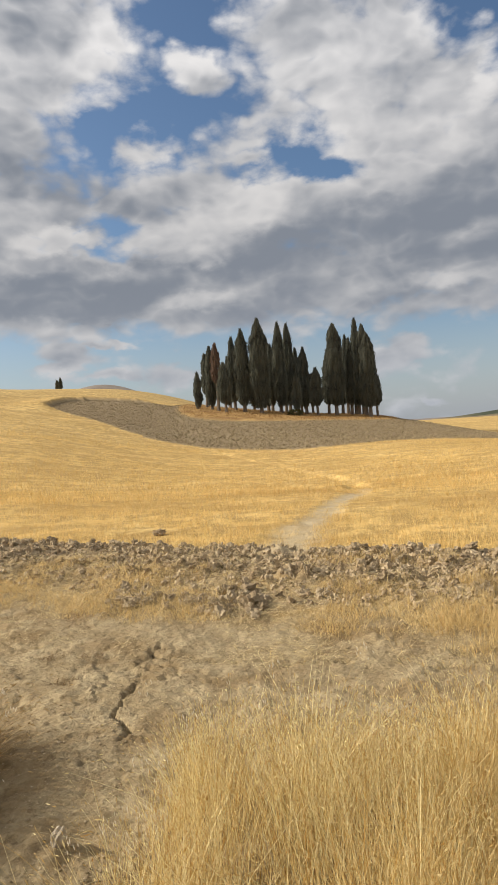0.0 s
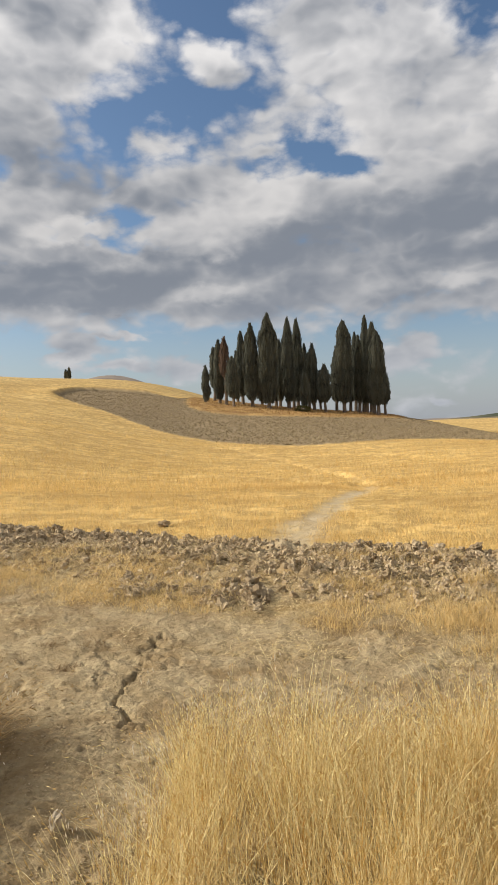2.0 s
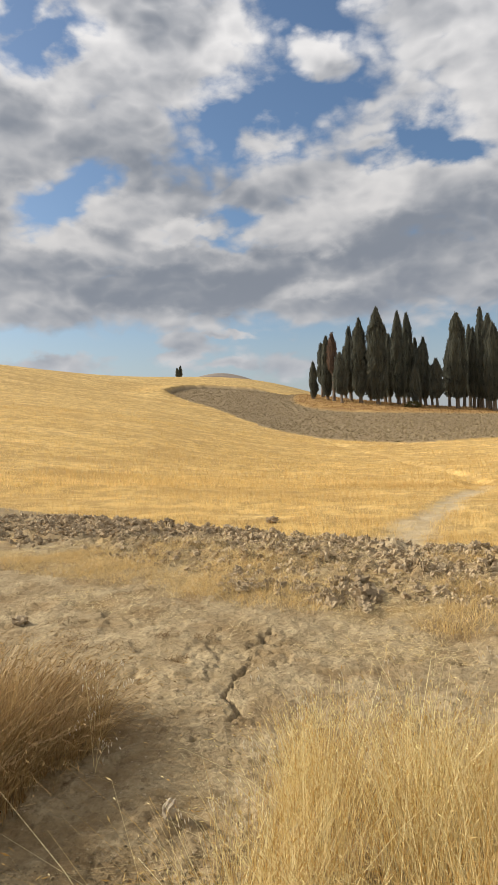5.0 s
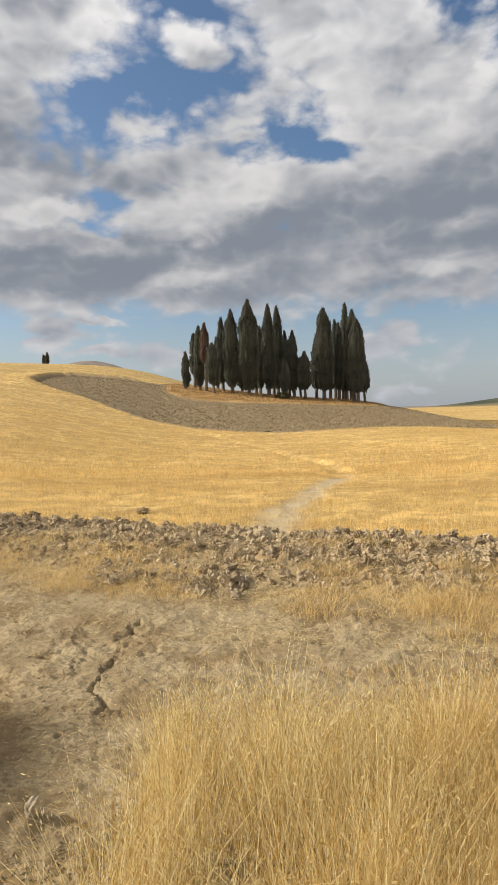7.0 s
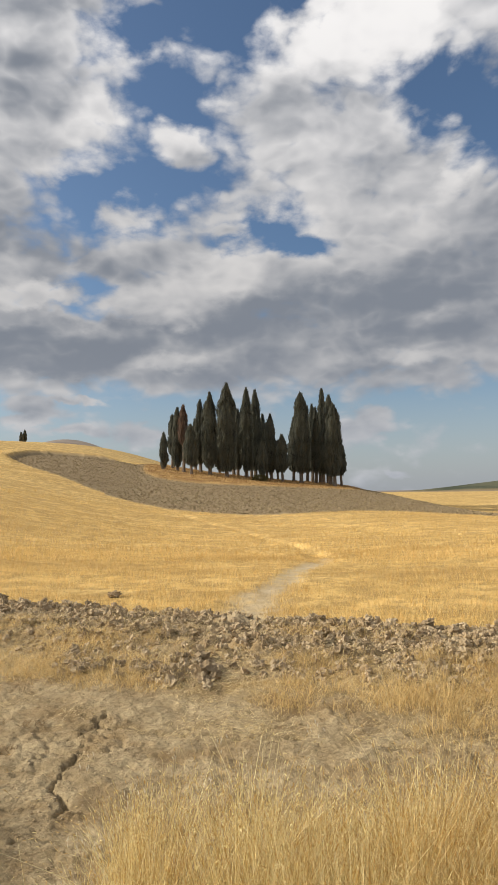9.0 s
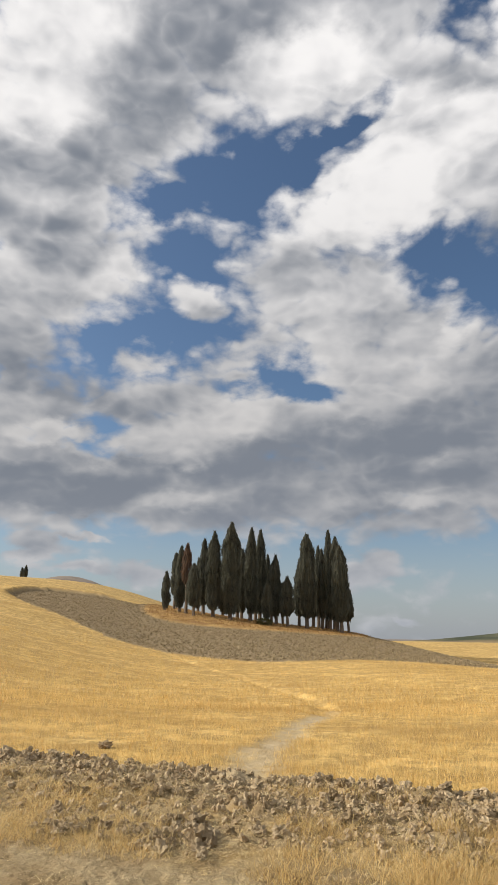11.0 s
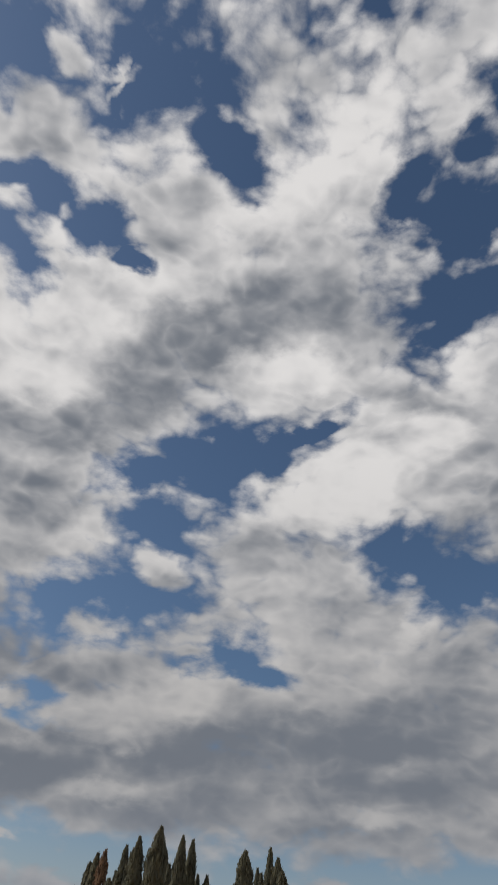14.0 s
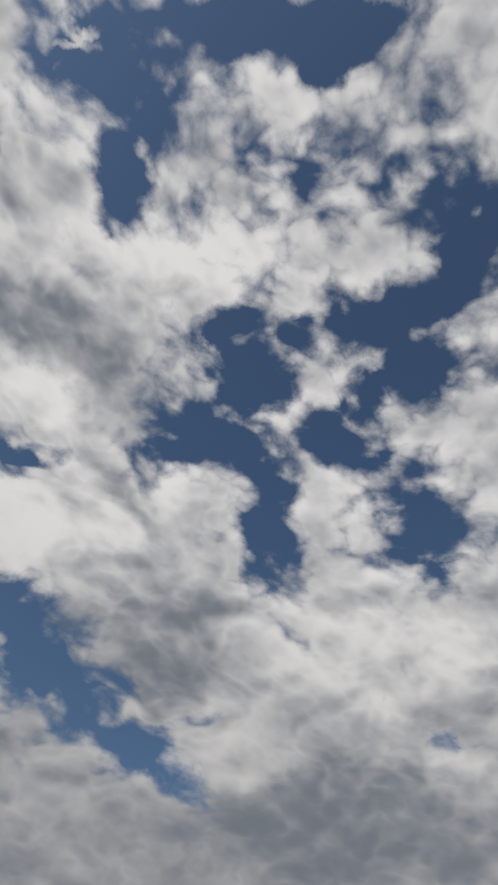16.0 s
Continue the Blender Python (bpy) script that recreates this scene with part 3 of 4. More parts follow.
# ---- builders ----
def mesh_arrays(name, verts, faces, mat, parent=None, smooth_shade=False):
    """verts (n,3); faces (m,k) of one size."""
    me = bpy.data.meshes.new(name)
    k = faces.shape[1]
    me.vertices.add(len(verts)), me.loops.add(faces.size), me.polygons.add(len(faces))
    me.vertices.foreach_set("co", np.ascontiguousarray(verts, np.float32).ravel())
    me.loops.foreach_set("vertex_index", np.ascontiguousarray(faces, np.int32).ravel())
    me.polygons.foreach_set("loop_start", np.arange(len(faces), dtype=np.int32) * k)
    me.polygons.foreach_set("use_smooth", np.full(len(faces), smooth_shade))
    me.update(calc_edges=True)
    me.materials.append(mat)
    ob = new(name, me)
    ob.parent = parent
    return ob


def part(name, bm, mat, parent, label=""):
    me = bpy.data.meshes.new(name)
    bm.to_mesh(me)
    bm.free()
    me.materials.append(mat)
    ob = new(name, me)
    ob.parent = parent
    return tagged(ob, label)


def blades(base, height, lean, width, rng_, levels=(0.0, 0.38, 0.72, 1.0)):
    """Tapered bent stalks. Returns verts, faces and the tips with their directions."""
    n = len(base)
    phi = rng_.uniform(0, np.pi, n)
    side = np.stack([np.cos(phi), np.sin(phi), 0 * phi], 1)
    rows = []
    for s in levels:
        p = base.copy()
        p[:, :2] += lean * (height * (s * 0.35 + 0.65 * s * s))[:, None]
        p[:, 2] += height * (s - 0.22 * s * s * np.minimum(np.hypot(lean[:, 0], lean[:, 1]), 1.6))
        w = (width * (1 - 0.65 * s))[:, None] * 0.5
        rows += [p - side * w, p + side * w]
    v = np.stack(rows, 1)
    f = np.array([[2 * i, 2 * i + 1, 2 * i + 3, 2 * i + 2] for i in range(len(levels) - 1)])
    faces = (np.arange(n) * 2 * len(levels))[:, None, None] + f[None]
    tip = (v[:, -2] + v[:, -1]) / 2
    way_ = tip - (v[:, -4] + v[:, -3]) / 2
    return v.reshape(-1, 3), faces.reshape(-1, 4), tip, way_ / np.linalg.norm(way_, axis=1, keepdims=True)


def heads(tip, way_, size, width, rng_, droop=0.3):
    """Seed heads: two crossed slim lozenges at each tip."""
    n = len(tip)
    d = way_ + np.stack([rng_.normal(0, 0.25, n), rng_.normal(0, 0.25, n), -droop * rng_.uniform(0, 2, n)], 1)
    d /= np.linalg.norm(d, axis=1, keepdims=True)
    a = np.cross(d, rng_.normal(0, 1, (n, 3)))
    a /= np.linalg.norm(a, axis=1, keepdims=True)
    b = np.cross(d, a)
    vs, w, s = [], width[:, None] / 2, size[:, None]
    for q in (a, b):
        vs += [tip - 0.1 * d * s, tip + d * s * 0.4 + q * w, tip + d * s, tip + d * s * 0.4 - q * w]
    v = np.stack(vs, 1).reshape(-1, 3)
    f = (np.arange(n) * 8)[:, None, None] + np.array([[0, 1, 2, 3], [4, 5, 6, 7]])[None]
    return v, f.reshape(-1, 4)


def joined(lots):
    vs, fs, k = [], [], 0
    for v, f in lots:
        vs.append(v), fs.append(f + k)
        k += len(v)
    return np.concatenate(vs), np.concatenate(fs)


# ---- ground: one sheet to the horizon ----
def build_ground():
    az = np.radians(np.concatenate([np.arange(-180, -46, 6.0), np.arange(-46, 36, 0.2), np.arange(36, 180.1, 6.0)]))
    r = [0.002, 0.3, 0.7, 1.0, 1.4]
    while r[-1] < 10:
        r.append(r[-1] * 1.005)
    while r[-1] < 4200:
        r.append(r[-1] * (1.012 if r[-1] < 400 else 1.06))
    r = np.array(r)
    R, A = np.meshgrid(r, az, indexing="ij")
    x, y = R * np.sin(A), R * np.cos(A)
    z = land(x, y)
    field, plough, path, grove = zones(x, y)
    u = furrow(x, y)
    strawy = smooth(-3.4, -2.6, u + 0.8 * fbm(x * 1.2, y * 1.2, 3, 61)) * smooth(0.0, 0.25, fbm(x * 3.5, y * 3.5, 5, 62) + 0.03) * 0.45
    R_ = np.hypot(x, y)
    n, k = R.shape
    idx = np.arange(n * k).reshape(n, k)
    f = np.stack([idx[:-1, :-1], idx[1:, :-1], idx[1:, 1:], idx[:-1, 1:]], -1).reshape(-1, 4)[:, ::-1]
    verts = np.stack([x, y, z], -1).reshape(-1, 3)
    ob = mesh_arrays("ground", verts, f, EARTH, None, True)
    turned = smooth(-2.4, -1.5, u) * smooth(0.1, -0.1, u) * 0.55
    far_wood = smooth(0.12, 0.3, swell([FAR_HILLS[3]], x, y) / 21 + swell([FAR_HILLS[4]], x, y) / 30) * (R_ > 500)
    fallow = np.clip(smooth(330, 420, R_) - far_wood, 0, 1)
    for name, cols in (("zone", (np.clip(field + strawy * (1 - field), 0, 1), np.clip(plough + turned, 0, 1), path)), ("far", (far_wood, fallow, grove))):
        at = ob.data.attributes.new(name, "FLOAT_COLOR", "POINT")
        c = np.ones((n * k, 4), np.float32)
        for i in range(3):
            c[:, i] = cols[i].reshape(-1)
        at.data.foreach_set("color", c.ravel())
    return tagged(ob, "dry clay ground, stubble field and ploughed hill under the sun", "ground", kind="structure")


GROUND = build_ground()


# ---- stubble and dry grass ----
def scatter(n, az0, az1, d0, d1, power=2.0):
    a = np.radians(rng.uniform(az0, az1, n))
    d = (rng.uniform(0, 1, n) * (d1 ** power - d0 ** power) + d0 ** power) ** (1 / power)
    return d * np.sin(a), d * np.cos(a)


def with_ground(x, y, sink=0.01):
    return np.stack([x, y, land(x, y) - sink], 1)


def build_stubble():
    lots = []
    for n, d0, d1, hgt, wid, power in ((95000, 7.5, 22, 0.105, 0.0055, 1.2), (110000, 18, 60, 0.13, 0.014, 1.15), (40000, 55, 125, 0.15, 0.045, 1.4)):
        x, y = scatter(n, -42, 32, d0, d1, power)
        field, plough, path, grove = zones(x, y)
        field = np.maximum(field, 0.6 * smooth(-0.75, 0.0, furrow(x, y)))
        keep = (field * (1 - path) * (1 - plough) * (1 - grove) > rng.uniform(0.25, 0.95, n)) & (fbm(x * 0.55, y * 0.9, 3, 71) > -0.22)
        x, y = x[keep], y[keep]
        b = with_ground(x, y)
        k = len(x)
        h = hgt * rng.uniform(0.5, 1.25, k) * (1 + 1.0 * fbm(x * 0.35, y * 0.35, 3, 72) + 1.3 * fbm(x * 1.3, y * 2.0, 3, 73)) * (1 - 0.45 * ruts(x, y))
        lean = rng.normal(0, 0.28, (k, 2))
        v, f, tip, w = blades(b, h, lean, np.full(k, wid) * rng.uniform(0.6, 1.4, k), rng, (0.0, 1.0))
        lots.append((v, f))
    v, f = joined(lots)
    return tagged(mesh_arrays("stubble_field", v, f, STUBBLE), "golden cut wheat stubble covering the rolling field", "stubble", kind="stuff")


build_stubble()


def build_litter():
    n = 120000
    x, y = scatter(n, -40, 32, 4.4, 9.5, 1.5)
    u = furrow(x, y)
    patch = fbm(x * 1.1, y * 1.1, 3, 81)
    keep = (u > -4.2) & (u < 0.3) & (1.6 * patch + 0.35 * smooth(0.0, -1.5, x) * smooth(-1.6, -1.2, u) + 0.75 * smooth(-3.7, -2.9, u) * smooth(-0.5, -1.4, u) * (0.55 + 0.45 * smooth(0.5, -0.6, x)) > rng.uniform(-0.1, 0.55, n))
    x, y = x[keep], y[keep]
    b = with_ground(x, y, -0.012)
    k = len(x)
    b[:, 2] += 0.05 * rng.uniform(0, 1, k) ** 2 * smooth(-1.9, -1.5, furrow(x, y))
    aim = rng.uniform(0, 2 * np.pi, k)
    v, f, tip, w = blades(b, rng.uniform(0.012, 0.035, k), np.stack([np.cos(aim), np.sin(aim)], 1) * rng.uniform(1.5, 4, k)[:, None], rng.uniform(0.002, 0.0045, k), rng, (0.0, 0.5, 1.0))
    return tagged(mesh_arrays("straw_litter", v, f, LITTER), "loose bleached straw lying over the clay and clods", "straw", kind="stuff")


build_litter()


def build_verge():
    """Short orange tufts between the clods and the bare track."""
    lots = []
    for n in (140000,):
        x, y = scatter(n, -40, 32, 4.6, 9.0, 1.5)
        u = furrow(x, y)
        right = smooth(0.0, 0.8, x) * smooth(-3.9, -3.2, u) * smooth(-1.5, -2.0, u)
        left = smooth(0.1, -0.9, x) * smooth(-3.7, -2.9, u) * smooth(-0.9, -1.6, u) * 1.25
        mid = smooth(0.3, 0.9, x) * smooth(2.6, 1.6, x) * smooth(-1.3, -1.0, u) * smooth(-0.6, -0.9, u)
        keep = np.maximum(np.maximum(right, left), mid) * (0.72 + 3.0 * fbm(x * 1.9, y * 1.9, 4, 91)) > rng.uniform(0.15, 1.0, n)
        x, y = x[keep], y[keep]
        k = len(x)
        v, f, tip, w = blades(with_ground(x, y), rng.uniform(0.02, 0.12, k) * (1 + 0.5 * smooth(0.3, 1.2, x)), rng.normal(0, 0.6, (k, 2)), rng.uniform(0.0025, 0.005, k), rng, (0.0, 0.5, 1.0))
        lots.append((v, f))
    v, f = joined(lots)
    return tagged(mesh_arrays("verge_grass", v, f, VERGE), "short ochre dry tufts edging the bare clay track", "dry grass", kind="stuff")


build_verge()


def build_knoll_grass():
    n = 14000
    x, y = rng.uniform(-13, 27, n), rng.uniform(95, 132, n)
    grove = zones(x, y)[3]
    keep = grove > rng.uniform(0.2, 0.9, n)
    x, y = x[keep], y[keep]
    k = len(x)
    v, f, tip, w = blades(with_ground(x, y), rng.uniform(0.08, 0.30, k), rng.normal(0, 0.5, (k, 2)), rng.uniform(0.05, 0.12, k), rng, (0.0, 0.5, 1.0))
    return tagged(mesh_arrays("knoll_grass", v, f, KNOLL), "rusty dry grass under the cypress grove", "dry grass", kind="stuff")


build_knoll_grass()


def build_oats():
    """The tall stand of ripe wild oats beside the track."""
    n, m = 44000, 800
    cx, cy = rng.uniform(-0.95, 2.9, m), rng.uniform(0.95, 3.25, m)
    clump_lean, clump_tall = rng.normal(0, 0.13, (m, 2)), rng.uniform(0.78, 1.15, m)
    which = rng.integers(0, m, n)
    off = rng.normal(0, 0.048, (n, 2))
    x, y = cx[which] + off[:, 0], cy[which] + off[:, 1]
    edge = -0.42 - 0.10 * (2.9 - y) + 0.34 * fbm(x * 2.5, y * 2.5, 3, 101)
    back = 2.95 + 0.30 * fbm(x * 2.2, y * 2.2, 3, 102) - 0.10 * np.maximum(x - 0.6, 0)
    keep = (x > np.maximum(edge, -0.70)) & (y < back) & (y > 1.05 + 0.5 * fbm(x * 1.6, y * 1.6, 3, 108) + 0.10 * (x - 0.9) ** 2) & (x < 2.55 + 0.8 * fbm(x * 1.5, y * 1.5, 3, 109)) & ((fbm(x * 2.4, y * 2.4, 2, 107) > -0.05) | (y > 2.45))
    x, y, which, off = x[keep], y[keep], which[keep], off[keep]
    k = len(x)
    b = with_ground(x, y)
    inner = smooth(0.0, 0.35, x - edge[keep]) * smooth(0.0, 0.4, back[keep] - y)
    h = (0.41 + 0.24 * inner) * rng.uniform(0.6, 1.08, k) * clump_tall[which] * (1 + 0.45 * fbm(x * 1.5, y * 1.5, 2, 104))
    lean = clump_lean[which] + off * 2.9 + rng.normal(0, 0.10, (k, 2)) + np.array([0.03, -0.02])
    wild = rng.uniform(0, 1, k) < 0.09 + 0.22 * smooth(2.2, 1.7, y) * smooth(1.5, 0.8, x)
    lean[wild] += rng.normal(0, 0.75, (int(wild.sum()), 2))
    v, f, tip, w = blades(b, h, lean, 0.0012 + 0.0026 * rng.uniform(0, 1, k) ** 2, rng)
    pick = rng.uniform(0, 1, k) < 0.8
    hv, hf = heads(tip[pick], w[pick], rng.uniform(0.010, 0.026, int(pick.sum())), rng.uniform(0.0025, 0.005, int(pick.sum())), rng)
    m = 800
    x, y = rng.uniform(-0.35, 2.0, m), rng.uniform(1.3, 2.0, m)
    b = with_ground(x, y, -0.12)
    aim = rng.uniform(0, 2 * np.pi, m)
    fv, ff, tip, w = blades(b, rng.uniform(0.16, 0.34, m), np.stack([np.cos(aim), np.sin(aim)], 1) * rng.uniform(0.7, 2.0, m)[:, None], rng.uniform(0.002, 0.0042, m), rng)
    v, f = joined([(v, f), (hv, hf), (fv, ff)])
    return tagged(mesh_arrays("wild_oats", v, f, OATS), "dense stand of tall ripe golden oats at the track edge", "dry grass", kind="stuff")


build_oats()


def build_tussock():
    """The russet tussock on the other side of the track."""
    n = 9000
    a, q = rng.uniform(0, 2 * np.pi, n), np.sqrt(rng.uniform(0, 1, n))
    cx, cy = -2.28, 3.05
    ox, oy = q * np.cos(a) * 0.95, q * np.sin(a) * 0.62
    x, y = cx + ox * 0.86 - oy * 0.4, cy + ox * 0.35 + oy * 0.9
    b = with_ground(x, y)
    tuft = rng.integers(0, 90, n)
    h = (0.52 - 0.2 * q * q) * rng.uniform(0.3, 1.1, n)
    lean = np.stack([ox, oy], 1) * 0.5 + rng.normal(0, 0.26, (90, 2))[tuft] + rng.normal(0, 0.46, (n, 2)) + np.array([0.08, 0.0])
    v, f, tip, w = blades(b, h, lean, rng.uniform(0.0018, 0.0055, n), rng)
    pick = rng.uniform(0, 1, n) < 0.35
    hv, hf = heads(tip[pick], w[pick], rng.uniform(0.02, 0.04, int(pick.sum())), rng.uniform(0.004, 0.007, int(pick.sum())), rng, 0.6)
    m = 9000
    x, y = rng.uniform(-2.7, -1.56, m), rng.uniform(2.1, 3.0, m)
    fringe = smooth(-1.5, -1.8, x) * smooth(2.05, 2.35, y + 0.2 * fbm(x * 3, y * 3, 2, 141))
    nv, nf, tip, w = blades(with_ground(x, y), (0.14 + 0.40 * fringe) * rng.uniform(0.4, 1.05, m), rng.normal(0, 0.45, (m, 2)), rng.uniform(0.002, 0.005, m), rng)
    v, f = joined([(v, f), (hv, hf), (nv, nf)])
    return tagged(mesh_arrays("grass_tussock", v, f, RUSSET), "russet tussock of dry grass shading the clay track", "dry grass", kind="stuff")


build_tussock()


# ---- cypress grove ----
def crown_profile(s, blunt):
    return (0.82 - 0.10 * blunt) * np.minimum(1.0, (s / 0.30 + 0.36)) ** 0.7 * (1 - s ** (3.0 + 1.8 * blunt)) ** (0.95 - 0.15 * blunt)


def cypress(x, y, height, clear, radius, style, seed):
    g = np.random.default_rng(seed)
    tree = new("cypress_tree")
    z = float(land(x, y))
    tree.location = (x, y, z - 0.05)
    # trunk, with two or three low limbs
    bm = bmesh.new()
    rt = 0.055 * height ** 0.55 + 0.05
    rings = []
    for s, rr in ((0, 1.5), (0.03, 1.1), (0.2, 0.9), (0.5, 0.65), (0.92, 0.12)):
        c = Vector((0.10 * math.sin(seed + 5 * s), 0.10 * math.cos(seed * 2 + 4 * s), height * s))
        rings.append([bm.verts.new(c + Vector((math.cos(t) * rt * rr, math.sin(t) * rt * rr, 0))) for t in np.linspace(0, 2 * np.pi, 9)[:-1]])
    for a, b in zip(rings, rings[1:]):
        for i in range(8):
            bm.faces.new((a[i], a[(i + 1) % 8], b[(i + 1) % 8], b[i]))
    bm.faces.new(rings[-1])
    for k in range(7):
        t, s0 = g.uniform(0, 6.28), clear + (height - clear) * g.uniform(0.0, 0.6)
        p0, out = Vector((0, 0, s0 - 0.3)), Vector((math.cos(t), math.sin(t), 0)) * radius * 0.8
        p1 = p0 + out + Vector((0, 0, radius * 1.3))
        va = [bm.verts.new(p0 + Vector((math.cos(q) * 0.05, math.sin(q) * 0.05, 0))) for q in (0, 2.1, 4.2)]
        vb = [bm.verts.new(p1 + Vector((math.cos(q) * 0.02, math.sin(q) * 0.02, 0))) for q in (0, 2.1, 4.2)]
        for i in range(3):
            bm.faces.new((va[i], va[(i + 1) % 3], vb[(i + 1) % 3], vb[i]))
    part("trunk", bm, BARK, tree)
    # crown: dark inner mass and many upright sprays
    blunt = {"b": 0.75, "s": 0.6, "brown": 0.2}.get(style, 0.34)
    n_s, n_a = 22, 16
    S, A = np.meshgrid(np.linspace(0, 1, n_s), np.linspace(0, 2 * np.pi, n_a, endpoint=False), indexing="ij")

    def surface(s, a):
        lob = 1 + 1.15 * fbm(np.cos(a) * 2.1 + s * 6 + seed, np.sin(a) * 2.1 + s * 18, 5, seed % 97)
        return radius * crown_profile(np.clip(s, 0, 0.999), blunt) * lob
    rad = surface(S, A) * 0.74
    v = np.stack([np.cos(A) * rad, np.sin(A) * rad, clear + S * (height - clear)], -1).reshape(-1, 3)
    i = np.arange(n_s * n_a).reshape(n_s, n_a)
    nx = np.roll(i, -1, axis=1)
    f = np.stack([i[:-1], nx[:-1], nx[1:], i[1:]], -1).reshape(-1, 4)
    n = int(900 + 290 * radius * (height - clear))
    if style == "brown":
        n = int(n * 0.6)
    s, a = g.uniform(0.0, 1.0, n) ** 0.85, g.uniform(0, 2 * np.pi, n)
    q = surface(s, a) * (0.76 + 0.52 * g.uniform(0, 1, n) ** 1.6) + 0.04
    c = np.stack([np.cos(a) * q, np.sin(a) * q, clear + s * (height - clear)], 1)
    out = np.stack([np.cos(a), np.sin(a), 0 * a], 1)
    tan = np.stack([-np.sin(a), np.cos(a), 0 * a], 1)
    up = np.stack([out[:, 0] * 0.28, out[:, 1] * 0.28, np.ones(n)], 1) + g.normal(0, 0.14, (n, 3))
    lng, wid = (g.uniform(0.25, 0.62, n) * (1 + 0.8 * (g.uniform(0, 1, n) < 0.12)))[:, None], g.uniform(0.05, 0.13, n)[:, None]
    vs = []
    for side in (tan, out):
        vs += [c - up * lng * 0.5, c + side * wid, c + up * lng * 0.5, c - side * wid]
    vt = np.stack(vs, 1).reshape(-1, 3)
    ft = ((np.arange(n) * 8)[:, None, None] + np.array([[0, 1, 2, 3], [4, 5, 6, 7]])[None]).reshape(-1, 4)
    lots = [(vt, ft)] if style == "brown" else [(v, f), (vt, ft)]
    v, f = joined(lots)
    mesh_arrays("crown", v, f, DEAD if style == "brown" else LEAF, tree)
    what = {"brown": "withered brown cypress among the dark green grove", "b": "broad old dark green cypress with a blunt top", "s": "low bushy cypress at the edge of the grove"}
    return tagged(tree, what.get(style, "slender dark green cypress tree on the grassy knoll" if height > 9 else "short young dark green cypress in the grove"), "tree", "cypresses of the grove")


GROVE_TREES = [  # place, height, clear trunk, crown radius, style
    (-8.0, 109.7, 6.0, 0.4, 0.62, 'g'),
    (-6.9, 115.8, 9.3, 2.5, 0.85, 'g'),
    (-5.8, 110.8, 10.5, 0.8, 0.96, 'g'),
    (-4.7, 108.6, 11.0, 4.6, 0.80, 'brown'),
    (-3.4, 105.9, 7.9, 1.6, 1.15, 'g'),
    (-2.0, 113.0, 12.4, 1.5, 0.98, 'g'),
    (-0.3, 108.0, 13.6, 1.2, 1.40, 'g'),
    (2.5, 107.0, 15.3, 1.0, 1.66, 'b'),
    (4.8, 117.9, 12.0, 1.3, 0.92, 'g'),
    (6.0, 111.8, 15.3, 1.3, 1.16, 'g'),
    (7.8, 115.7, 15.7, 1.5, 1.15, 'g'),
    (9.4, 119.6, 11.8, 1.5, 0.83, 'g'),
    (8.2, 105.7, 6.2, 1.0, 0.73, 'g'),
    (10.1, 111.5, 11.2, 1.4, 0.97, 'g'),
    (11.6, 107.4, 7.6, 1.7, 1.03, 'g'),
    (11.9, 117.4, 7.0, 1.5, 0.61, 'g'),
    (14.9, 108.0, 15.0, 1.8, 1.58, 'b'),
    (14.3, 113.1, 10.3, 1.9, 0.99, 'g'),
    (18.3, 117.6, 14.2, 2.1, 0.82, 'g'),
    (17.8, 110.6, 12.9, 1.9, 0.77, 'g'),
    (19.6, 114.3, 16.8, 1.8, 1.00, 'g'),
    (19.7, 108.2, 15.0, 1.6, 1.24, 'g'),
    (19.8, 105.2, 13.3, 1.7, 1.39, 'b'),
    (21.3, 106.9, 7.0, 2.0, 0.85, 's'),
    (1.5, 122.0, 10.2, 1.0, 0.95, 'g'),
    (4.2, 122.9, 14.1, 1.3, 1.06, 'g'),
    (7.6, 123.8, 13.7, 1.7, 0.96, 'g'),
    (10.3, 121.6, 10.6, 1.6, 0.84, 'g'),
    (17.9, 121.7, 13.6, 2.1, 0.96, 'g'),
    (20.0, 120.3, 12.6, 2.1, 0.95, 'g'),
    (-3.1, 122.0, 9.6, 0.8, 0.74, 'g'),
    (21.2, 119.1, 15.1, 1.9, 1.05, 'g'),
]
for k, row in enumerate(GROVE_TREES):
    cypress(*row, 11 + 7 * k)

# the lone pair on the far crest
for k, (az_, d_, h_, r_) in enumerate(((-16.0, 176, 2.3, 0.36), (-15.72, 178, 2.9, 0.42))):
    tree = cypress(*polar(az_, d_), h_, 0.1, r_, "g", 400 + k)
    tagged(tree, "small lone cypress standing on the far crest of the field", "tree", "pair on the crest")


